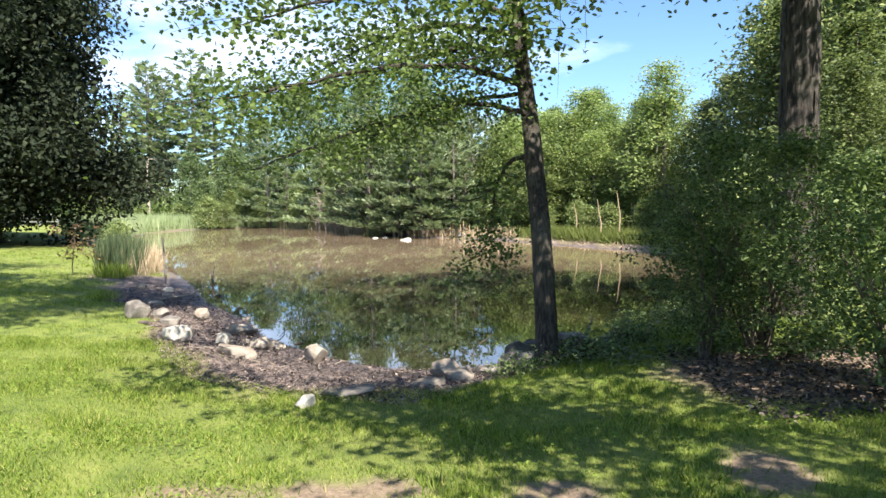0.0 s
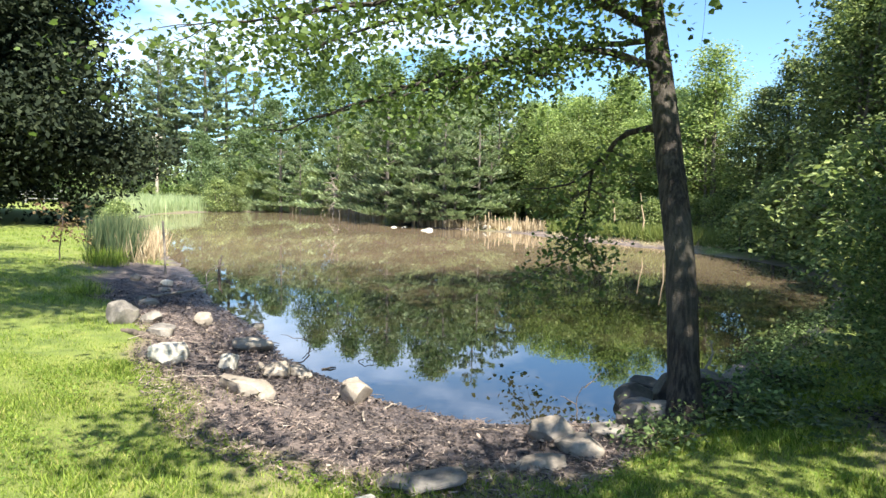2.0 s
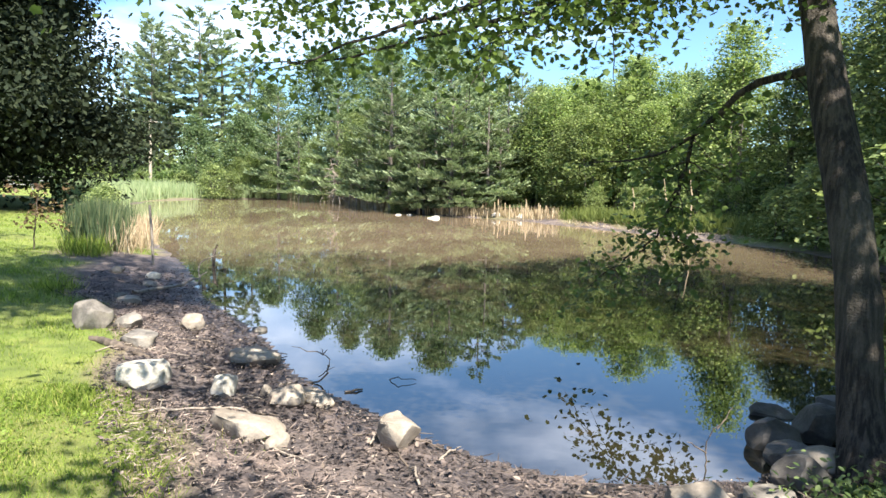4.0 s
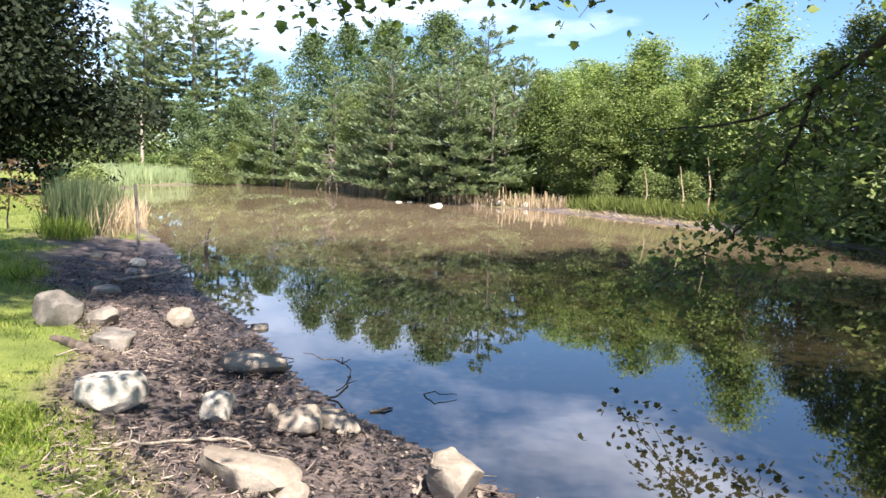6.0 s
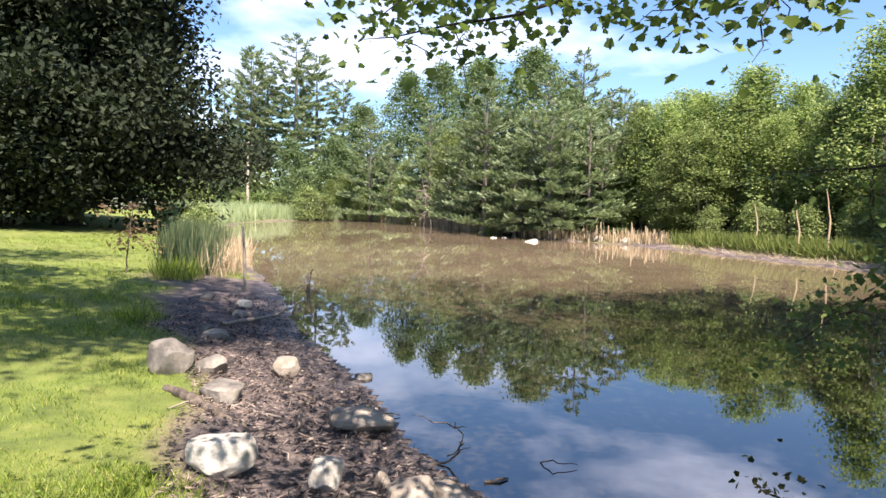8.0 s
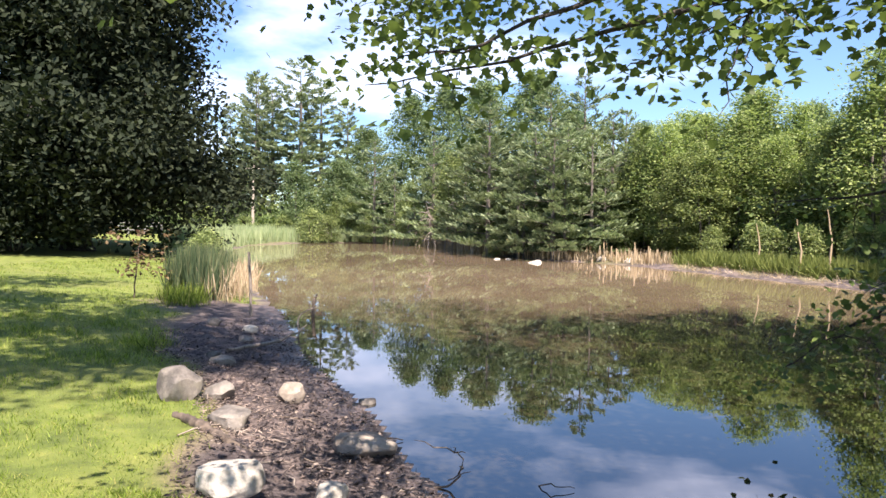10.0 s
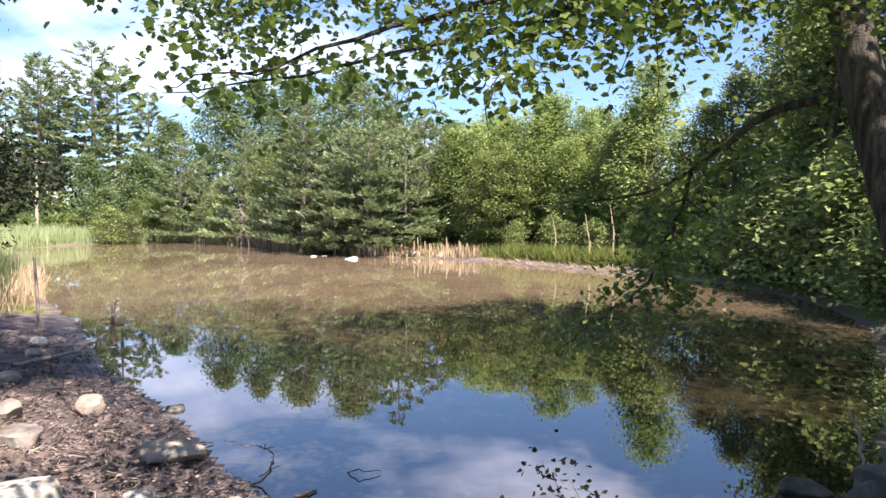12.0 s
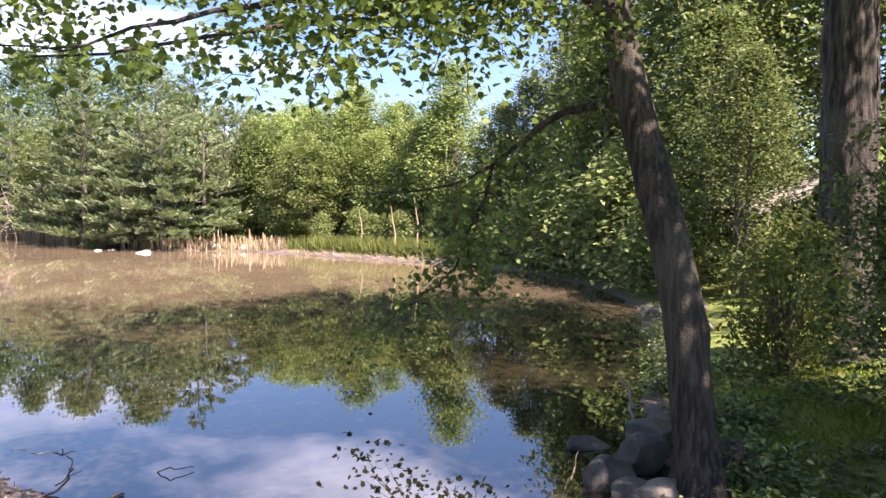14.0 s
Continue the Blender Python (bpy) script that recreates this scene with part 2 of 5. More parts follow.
M_REED_PALE = island_material("pale_reed", [(0.0, (0.24, 0.32, 0.16)), (1.0, (0.42, 0.48, 0.28))], 0.6, 0.3)
M_STRAW = island_material("dead_straw", [(0.0, (0.26, 0.19, 0.12)), (0.5, (0.44, 0.34, 0.22)), (1.0, (0.62, 0.52, 0.37))], 0.85, 0.15)
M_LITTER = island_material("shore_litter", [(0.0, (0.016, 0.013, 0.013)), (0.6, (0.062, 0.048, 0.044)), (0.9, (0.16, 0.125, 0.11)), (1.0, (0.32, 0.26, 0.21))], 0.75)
M_DRY = island_material("dry_litter", [(0.0, (0.12, 0.088, 0.076)), (0.6, (0.29, 0.22, 0.185)), (1.0, (0.48, 0.39, 0.32))], 0.9)
M_POLE = plain_material("weathered_pole", (0.30, 0.25, 0.20), (0.50, 0.44, 0.36), 6, 0.85, (3, 3, 0.3))
M_BOARD = plain_material("old_boards", (0.17, 0.15, 0.13), (0.34, 0.31, 0.27), 5, 0.9, (1, 6, 6))
M_WIRE = plain_material("black_cable", (0.02, 0.02, 0.02), (0.04, 0.04, 0.04), 5, 0.6)
M_WHITE_FENCE = plain_material("grey_white_paint", (0.22, 0.22, 0.21), (0.36, 0.36, 0.35), 6, 0.7)


# ---- mesh helpers ----
rng = np.random.default_rng(7)


def mesh_of(name, verts, faces, material, smooth=False):
    """A mesh from an array of vertices and arrays of faces, one array for each number of corners."""
    me = bpy.data.meshes.new(name)
    faces = [np.asarray(f, dtype=np.int32) for f in (faces if isinstance(faces, list) else [faces]) if len(f)]
    loops = np.concatenate([f.ravel() for f in faces])
    sizes = np.concatenate([np.full(len(f), f.shape[1], dtype=np.int32) for f in faces])
    me.vertices.add(len(verts))
    me.vertices.foreach_set("co", np.ascontiguousarray(verts, dtype=np.float32).ravel())
    me.loops.add(len(loops))
    me.loops.foreach_set("vertex_index", loops)
    me.polygons.add(len(sizes))
    me.polygons.foreach_set("loop_start", np.concatenate([[0], np.cumsum(sizes)[:-1]]).astype(np.int32))
    me.update(calc_edges=True)
    me.validate()
    if smooth:
        me.polygons.foreach_set("use_smooth", np.ones(len(me.polygons), dtype=bool))
    me.materials.append(material)
    return me


def child(name, me, parent, label=""):
    ob = new(name, me)
    ob.parent = parent
    return tagged(ob, label) if label else ob


def join_meshes(chunks):
    """Joins (vertices, faces) pairs whose faces all have one number of corners."""
    vs, fs, base = [], [], 0
    for v, f in chunks:
        vs.append(v)
        fs.append(np.asarray(f) + base)
        base += len(v)
    return np.concatenate(vs), np.concatenate(fs)


def tube(points, radii, sides=8, wobble=0.0, seed=0):
    """A tapering round tube along points."""
    r = np.random.default_rng(seed)
    p, rad = np.asarray(points, float), np.asarray(radii, float)
    t = np.gradient(p, axis=0)
    t /= np.linalg.norm(t, axis=1)[:, None] + 1e-9
    ref = np.where(np.abs(t[:, 2:3]) > 0.9, [[1.0, 0, 0]], [[0, 0, 1.0]])
    a = np.cross(t, ref)
    a /= np.linalg.norm(a, axis=1)[:, None] + 1e-9
    b = np.cross(t, a)
    ang = np.linspace(0, 2 * np.pi, sides, endpoint=False)
    bumps = 1 + wobble * r.normal(size=(len(p), sides))
    ring = p[:, None] + (rad[:, None] * bumps)[..., None] * (np.cos(ang)[None, :, None] * a[:, None] + np.sin(ang)[None, :, None] * b[:, None])
    v = ring.reshape(-1, 3)
    i, j = np.meshgrid(np.arange(len(p) - 1), np.arange(sides), indexing="ij")
    k = (j + 1) % sides
    f = np.stack([i * sides + j, i * sides + k, (i + 1) * sides + k, (i + 1) * sides + j], -1).reshape(-1, 4)
    return v, f


def smooth_line(pts, n, jitter=0.0, seed=0):
    """A soft curve of n points through pts (x, y, z, radius)."""
    r = np.random.default_rng(seed)
    pts = np.asarray(pts, float)
    u, s = np.linspace(0, len(pts) - 1, n), np.arange(len(pts))
    m = np.gradient(pts, axis=0)
    i = np.minimum(u.astype(int), len(pts) - 2)
    h = (u - i)[:, None]
    out = (2 * h**3 - 3 * h**2 + 1) * pts[i] + (h**3 - 2 * h**2 + h) * m[i] + (-2 * h**3 + 3 * h**2) * pts[i + 1] + (h**3 - h**2) * m[i + 1]
    out[1:-1, :3] += r.normal(0, 1, (n - 2, 3)) * jitter
    return out


def tube4(pts, n, sides=8, jitter=0.0, wobble=0.0, seed=0):
    q = smooth_line(pts, n, jitter, seed)
    return tube(q[:, :3], np.maximum(q[:, 3], 0.0015), sides, wobble, seed)


DIAMOND = (np.array([(0, 0, 0), (0.28, 0.5, 0.07), (0, 1.0, 0.0), (-0.28, 0.5, 0.07)]), np.array([(0, 1, 2), (0, 2, 3)]))
OVAL = (np.array([(0, 0, 0), (0.22, 0.25, 0.05), (0.26, 0.6, 0.05), (0, 1.0, -0.04), (-0.26, 0.6, 0.05), (-0.22, 0.25, 0.05)]),
        np.array([(0, 1, 2), (0, 2, 3), (0, 3, 4), (0, 4, 5)]))
_lobes = [(0.12, -0.02), (0.42, 0.06), (0.38, 0.26), (0.58, 0.56), (0.34, 0.60), (0.25, 0.78), (0.0, 1.02)]
_half = [(x, y, 0.10 * abs(x)) for x, y in _lobes]
_outline = [(0, 0, 0)] + _half + [(-x, y, z) for x, y, z in _half[-2::-1]]
MAPLE_LEAF = (np.array(_outline + [(0, 0.42, -0.03)]), np.array([(k, (k + 1) % len(_outline), len(_outline)) for k in range(len(_outline))]))
BLADE = (np.array([(-0.02, 0, 0), (0.02, 0, 0), (0.026, 0.55, 0.03), (0.0, 1.0, 0.10)]), np.array([(0, 1, 2), (0, 2, 3)]))
NEEDLES = (np.array([(-0.035, 0, 0), (0.035, 0, 0), (0.16, 0.9, 0.05), (0.0, 1.1, 0.10), (-0.16, 0.9, 0.05)]), np.array([(0, 1, 2), (0, 2, 3), (0, 3, 4)]))


def unit(v):
    return v / (np.linalg.norm(v, axis=-1, keepdims=True) + 1e-9)


def scatter(template, at, tip, up, size):
    """Copies of a small flat piece, joined: at, tip and up are arrays of places and directions."""
    tv, tf = template
    y = unit(tip)
    x = unit(np.cross(y, up))
    z = np.cross(x, y)
    s = np.broadcast_to(np.asarray(size, float), (len(at),))[:, None, None]
    v = at[:, None] + s * (tv[None, :, 0:1] * x[:, None] + tv[None, :, 1:2] * y[:, None] + tv[None, :, 2:3] * z[:, None])
    f = tf[None] + (np.arange(len(at)) * len(tv))[:, None, None]
    return v.reshape(-1, 3), f.reshape(-1, 3)


def leaves_round(centres, n, spread, size, r, template=DIAMOND, flat=0.6, droop=0.3):
    """n leaves round every centre."""
    at = np.repeat(centres, n, axis=0)
    at = at + r.normal(0, 1, at.shape) * np.asarray(spread) * np.array([1, 1, flat])
    tip = r.normal(0, 1, at.shape) * np.array([1, 1, 0.5]) - np.array([0, 0, droop])
    up = r.normal(0, 0.55, at.shape) + np.array([0, 0, 1.0])
    return scatter(template, at, tip, up, size * r.uniform(0.7, 1.3, len(at)))


# ---- the lie of the land ----
SHORE = np.array([(1.75, 8.35), (1.25, 8.0), (0.63, 7.66), (0.0, 7.56), (-0.5, 7.58), (-0.95, 7.74), (-1.55, 8.12), (-2.25, 8.86), (-2.7, 9.3), (-3.2, 9.98),
                  (-3.75, 11.1), (-4.5, 12.3), (-5.95, 14.4), (-7.7, 17.9), (-9.3, 20.6), (-12.6, 26), (-18, 36), (-24, 47), (-28, 58), (-27, 68), (-19, 70), (-11.5, 62),
                  (-6.2, 48.5), (-2.9, 43.6), (0.9, 41), (3.4, 37), (5.4, 33.2), (7.2, 30.2), (8.9, 27.6), (9.6, 24), (9.0, 19.6), (7.5, 16.2), (5.6, 13.5),
                  (4.2, 11.6), (3.0, 10.4), (2.3, 9.3)])


def shore_distance(x, y):
    """How far a place lies from the water's edge: positive on land."""
    p = np.stack([np.ravel(x), np.ravel(y)], -1)
    a, b = SHORE, np.roll(SHORE, -1, axis=0)
    best, inside = np.full(len(p), 1e9), np.zeros(len(p), bool)
    for (ax, ay), (bx, by) in zip(a, b):
        ex, ey = bx - ax, by - ay
        t = np.clip(((p[:, 0] - ax) * ex + (p[:, 1] - ay) * ey) / (ex * ex + ey * ey), 0, 1)
        best = np.minimum(best, np.hypot(p[:, 0] - ax - t * ex, p[:, 1] - ay - t * ey))
        cross = (ay > p[:, 1]) != (by > p[:, 1])
        with np.errstate(divide="ignore", invalid="ignore"):
            xx = ax + (p[:, 1] - ay) * ex / (ey if ey else 1e-9)
        inside ^= cross & (p[:, 0] < xx)
    return np.where(inside, -best, best).reshape(np.shape(x))


def waves(x, y, s):
    return (np.sin(x * s * 1.7 + 0.6 * np.sin(y * s * 1.3)) + np.sin(y * s * 2.1 + 1.7 + 0.8 * np.sin(x * s * 0.9)) + 0.6 * np.sin((x + y) * s * 3.3)) / 2.6


def step01(a, b, v):
    t = np.clip((v - a) / (b - a), 0, 1)
    return t * t * (3 - 2 * t)


def mud_width(x, y):
    """How wide the bare shore is."""
    near = 2.05 - 0.75 * step01(-2.5, -6, np.asarray(x)) * step01(16, 9, np.asarray(y))
    near = near * step01(1.7, -0.4, np.asarray(x)) + 0.12
    far = np.where(np.asarray(y) > 29, 1.6, 0.25)
    return np.where(np.asarray(y) < 20, np.maximum(near, 0.25), far)


def ground_z(x, y):
    x, y = np.asarray(x, float), np.asarray(y, float)
    d = shore_distance(x, y)
    land = WATER + 0.015 + 0.17 * step01(0, 1.7, d) + 0.058 * np.clip(d - 1.2, 0, 9) + 0.012 * np.clip(d - 10.2, 0, 60)
    bed = WATER - 0.5 * step01(0, -3, d)
    z = np.where(d > 0, land, bed)
    rough = 0.020 * waves(x, y, 3.1) * step01(0.05, 0.6, np.abs(d)) + 0.03 * waves(x, y, 0.7) * step01(0.5, 3, d)
    return z + rough


def gz(x, y):
    return float(ground_z(np.array([x]), np.array([y]))[0])


def worn(x, y):
    """Where the lawn is trodden bare."""
    ragged = 0.5 * waves(x, y, 2.6) + 0.25 * waves(x, y, 7.0)
    spots = [step01(1.15, 0.5, np.hypot((x - a) / u, (y - b) / w) + ragged) for a, b, u, w in ((-0.75, 2.45, 1.0, 0.5), (0.9, 2.5, 0.4, 0.3), (2.35, 3.1, 0.3, 0.5), (1.9, 2.1, 0.5, 0.25))]
    return np.maximum.reduce(spots)


def make_ground():
    def axis(lo, hi, fine_lo, fine_hi, fine):
        mid = np.arange(fine_lo, fine_hi, fine)
        left = fine_lo - np.cumsum(fine * 1.16 ** np.arange(1, 60))
        right = fine_hi + np.cumsum(fine * 1.16 ** np.arange(0, 60))
        return np.concatenate([left[left > lo][::-1], mid, right[right < hi]])
    xs, ys = axis(-3000, 3000, -8, 5, 0.1), axis(-3000, 3000, 0, 15, 0.1)
    xs, ys = np.concatenate([[-3000], xs, [3000]]), np.concatenate([[-3000], ys, [3000]])
    gx, gy = np.meshgrid(xs, ys, indexing="ij")
    d = shore_distance(gx, gy)
    z = ground_z(gx, gy)
    w = mud_width(gx, gy) * (1 + 0.22 * waves(gx, gy, 1.3))
    mud = 1 - step01(0.84, 1.04, d / w)
    lumps = 0.022 * waves(gx * 1.7, gy * 1.9, 6.0) + 0.012 * waves(gx + 3, gy, 17.0)
    z = z + lumps * mud * step01(0.0, 0.3, d)
    nx, ny = len(xs), len(ys)
    i, j = np.meshgrid(np.arange(nx - 1), np.arange(ny - 1), indexing="ij")
    f = np.stack([i * ny + j, (i + 1) * ny + j, (i + 1) * ny + j + 1, i * ny + j + 1], -1).reshape(-1, 4)
    me = mesh_of("ground", np.stack([gx, gy, z], -1).reshape(-1, 3), f, M_GROUND, True)
    bare = worn(gx, gy)
    bare = np.maximum(bare * 0.95, (1 - step01(0.98, 1.16, d / w)) * 0.7)
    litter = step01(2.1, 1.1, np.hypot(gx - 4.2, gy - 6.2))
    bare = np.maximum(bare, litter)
    wet = step01(0.9, 0.1, d)
    cov = np.stack([mud, bare, wet * mud, np.ones_like(mud)], -1).reshape(-1, 4).astype(np.float32)
    layer = me.color_attributes.new("cover", "FLOAT_COLOR", "POINT")
    layer.data.foreach_set("color", cov.ravel())
    tagged(new("ground", me), "sloping lawn, bare dark mud shore and pond bed", "ground", kind="structure")


def make_water():
    s = SHORE.copy()
    c = s.mean(axis=0)
    out = s + unit(s - c) * 1.2
    v = np.concatenate([np.c_[out, np.full(len(out), WATER)]])
    bm = bmesh.new()
    bm.faces.new([bm.verts.new(p) for p in v])
    me = bpy.data.meshes.new("water")
    bmesh.ops.triangulate(bm, faces=bm.faces[:])
    bmesh.ops.recalc_face_normals(bm, faces=bm.faces[:])
    bm.to_mesh(me)
    bm.free()
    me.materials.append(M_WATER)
    tagged(new("water", me), "still brown silty pond water mirroring sky and trees", "pond", kind="structure")


make_ground()
make_water()


# ---- trees ----
def root(name, x, y, label, category, group="", z=None):
    ob = new(name)
    ob.empty_display_size = 0.3
    ob.location = (x, y, gz(x, y) - 0.04 if z is None else z)
    return tagged(ob, label, category, group)


def crown_shell(r, n, height, low, radius, lean=(0, 0), top_taper=0.9, hollow=0.45):
    """Centres of leaf clumps, filling a crown's outside unevenly, with gaps."""
    u = r.uniform(0, 1, n) ** 0.85
    z = low + (height - low) * u
    prof = np.sin(np.pi * np.clip(0.16 + 0.84 * u ** top_taper, 0, 1)) ** 0.75
    a = r.uniform(0, 2 * np.pi, n)
    lobes = 0.72 + 0.34 * np.sin(3 * a + 5 * u + r.uniform(0, 6)) * np.cos(7 * u + 2 * a)
    rad = radius * prof * lobes * np.sqrt(r.uniform(hollow**2, 1, n))
    return np.stack([rad * np.cos(a) + lean[0] * u * height, rad * np.sin(a) + lean[1] * u * height, z], -1)


def broadleaf(name, seed, height, low, radius, clumps, per, leaf, material, bark, trunk_r, spread=0.3, stems=1, hollow=0.45, label="", category="tree"):
    """A tree: tapered trunk, limbs and a crown of many small leaves. Built at the origin."""
    r = np.random.default_rng(seed)
    ob = root(name, 0, 0, label, category, z=0)
    for s in range(stems):
        off = r.normal(0, 0.18, 2) if stems > 1 else np.zeros(2)
        lean = r.normal(0, 0.05, 2) * height
        spine = [(off[0] + lean[0] * k**1.5, off[1] + lean[1] * k**1.5, height * 0.92 * k, trunk_r * (1 - k) ** 0.8 * (1.35 if k == 0 else 1) + 0.008) for k in (0, 0.12, 0.3, 0.5, 0.72, 1)]
        chunks = [tube4(spine, 16, 8, 0.015, 0.05, seed + s)]
        for k in range(9):
            t = r.uniform(0.22, 0.85)
            a = r.uniform(0, 2 * np.pi)
            base = np.array([off[0] + lean[0] * t**1.5, off[1] + lean[1] * t**1.5, height * 0.92 * t])
            reach = radius * r.uniform(0.55, 0.95) * (1 - 0.5 * t)
            end = base + np.array([np.cos(a) * reach, np.sin(a) * reach, reach * r.uniform(0.2, 0.8)])
            mid = (base + end) / 2 - np.array([0, 0, 0.06 * reach])
            chunks.append(tube4([(*base, trunk_r * 0.42 * (1 - t) + 0.006), (*mid, trunk_r * 0.26 * (1 - t) + 0.005), (*end, 0.004)], 7, 5, 0.02, 0, seed + k))
        v, f = join_meshes(chunks)
        child("trunk", mesh_of("trunk", v, f, bark, True), ob)
    c = crown_shell(r, clumps, height, low, radius, hollow=hollow)
    v, f = leaves_round(c, per, spread, leaf, r, DIAMOND, 0.55)
    child("crown", mesh_of("crown", v, f, material), ob)
    return ob


def pine(name, seed, height, low, radius, whorls, branches, tufts, size, material, bark, trunk_r, power=0.75, gap=0.0, label=""):
    """A white pine: a straight trunk and storeys of level boughs that end in upswept needle plumes."""
    r = np.random.default_rng(seed)
    ob = root(name, 0, 0, label, "pine tree", z=0)
    wood = [tube4([(0, 0, 0, trunk_r * 1.2), (0.02, 0.03, height * 0.3, trunk_r), (0, 0.02, height * 0.65, trunk_r * 0.6), (0, 0, height * 0.99, 0.012)], 14, 8, 0.01, 0.04, seed)]
    at, tip, up, sz = [], [], [], []
    for w in range(whorls):
        u = w / (whorls - 1)
        for b in range(branches):
            z0 = low + (height - low) * min(1.0, max(0.0, u + r.normal(0, 0.35 / whorls))) ** 1.05 * 0.98
            if r.uniform() < gap:
                continue
            a = 2 * np.pi * (b + r.uniform(-0.3, 0.3)) / branches + w * 0.9
            prof = (1 - u) ** power * 0.92 + 0.07 if power > 0.4 else math.sin(math.pi * (0.16 + 0.76 * u)) ** 0.6 * (0.8 + 0.3 * math.sin(5.0 * u + 2 * b))
            reach = radius * prof * r.uniform(0.6, 1.12)
            rise = r.uniform(-0.12, 0.10) + 0.5 * u
            out, side = np.array([np.cos(a), np.sin(a), 0]), np.array([-np.sin(a), np.cos(a), 0])
            k = np.linspace(0, 1, 5)
            line = np.array([0, 0, z0]) + out * (reach * k)[:, None] + np.array([0, 0, 1.0]) * (reach * (rise * k + 0.16 * k**2 - 0.10 * k))[:, None]
            wood.append(tube(line, 0.028 * (1 - k) * (1 - 0.6 * u) + 0.005, 4))
            n = max(3, int(tufts * reach / radius + 2))
            t = r.uniform(0.28, 1.0, n) ** 0.8
            wide = 0.42 * reach * (1.05 - t) + 0.12
            p = np.array([0, 0, z0]) + out * (reach * t)[:, None] + side * (r.uniform(-1, 1, n) * wide)[:, None] + np.array([0, 0, 1.0]) * (reach * (rise * t + 0.16 * t**2 - 0.10 * t) + r.normal(0, 0.035, n))[:, None]
            for q in range(4):
                at.append(p + r.normal(0, 0.04, p.shape))
                tip.append(out * 0.9 + side * r.uniform(-0.9, 0.9, (n, 1)) + np.array([0, 0, 1.0]) * r.uniform(-0.05, 0.9, (n, 1)))
                up.append(r.normal(0, 0.5, p.shape) + np.array([0, 0, 1.0]))
                sz.append(size * r.uniform(0.7, 1.25, n) * (1 - 0.35 * u))
    v, f = join_meshes(wood)
    child("trunk", mesh_of("trunk", v, f, bark, True), ob)
    v, f = scatter(NEEDLES, np.concatenate(at), np.concatenate(tip), np.concatenate(up), np.concatenate(sz))
    child("crown", mesh_of("crown", v, f, material), ob)
    return ob


def plant(proto, spots, group, seed):
    """Copies of a built tree. spots: x, y, scale, and the width over height."""
    r = np.random.default_rng(seed)
    first = True
    for x, y, s, w in spots:
        m = pose(x, y, gz(x, y) - 0.05, 0, 0, r.uniform(0, 360)) @ Matrix.Diagonal((s * w, s * w, s, 1))
        if first:
            proto.matrix_basis = m
            tagged(proto, group=group)
            first = False
        else:
            ob = copy_thing(proto, Matrix())
            ob.matrix_basis = m


# the front maple, leaning out over the water
def ragged_trunk(spine, n, sides, seed, ridge, wobble, knots):
    """A trunk with furrowed bark, flared foot and knots."""
    q = smooth_line(spine, n, 0.0, seed)
    v, f = tube(q[:, :3], q[:, 3], sides, 0.0, seed)
    r = np.random.default_rng(seed)
    c = np.repeat(q[:, :3], sides, axis=0)
    rad = v - c
    ang = np.tile(np.arange(sides), n) * (2 * np.pi / sides)
    z = v[:, 2]
    amp = 1 + ridge * np.sin(ang * 9 + 2.2 * np.sin(z * 2.3 + ang)) * (0.6 + 0.4 * np.sin(z * 5.1 + 3 * ang)) + wobble * r.normal(size=len(v))
    for kz, ka, kr, kh in knots:
        amp += kh * np.exp(-((z - kz) / kr) ** 2 - (np.angle(np.exp(1j * (ang - ka))) / 0.55) ** 2)
    return c + rad * amp[:, None], f


def twig_leaves(path, r, n, spread, size, template=MAPLE_LEAF, droop=0.5):
    t = r.uniform(0.12, 1, n)
    i = np.minimum((t * (len(path) - 1)).astype(int), len(path) - 2)
    h = (t * (len(path) - 1) - i)[:, None]
    p = path[i, :3] * (1 - h) + path[i + 1, :3] * h
    p = p + r.normal(0, 1, p.shape) * np.asarray(spread)
    tip = r.normal(0, 0.8, p.shape) * np.array([1, 1, 0.4]) - np.array([0, 0, droop])
    up = r.normal(0, 0.5, p.shape) + np.array([0, 0, 1.0])
    return scatter(template, p, tip, up, size * r.uniform(0.6, 1.2, n))


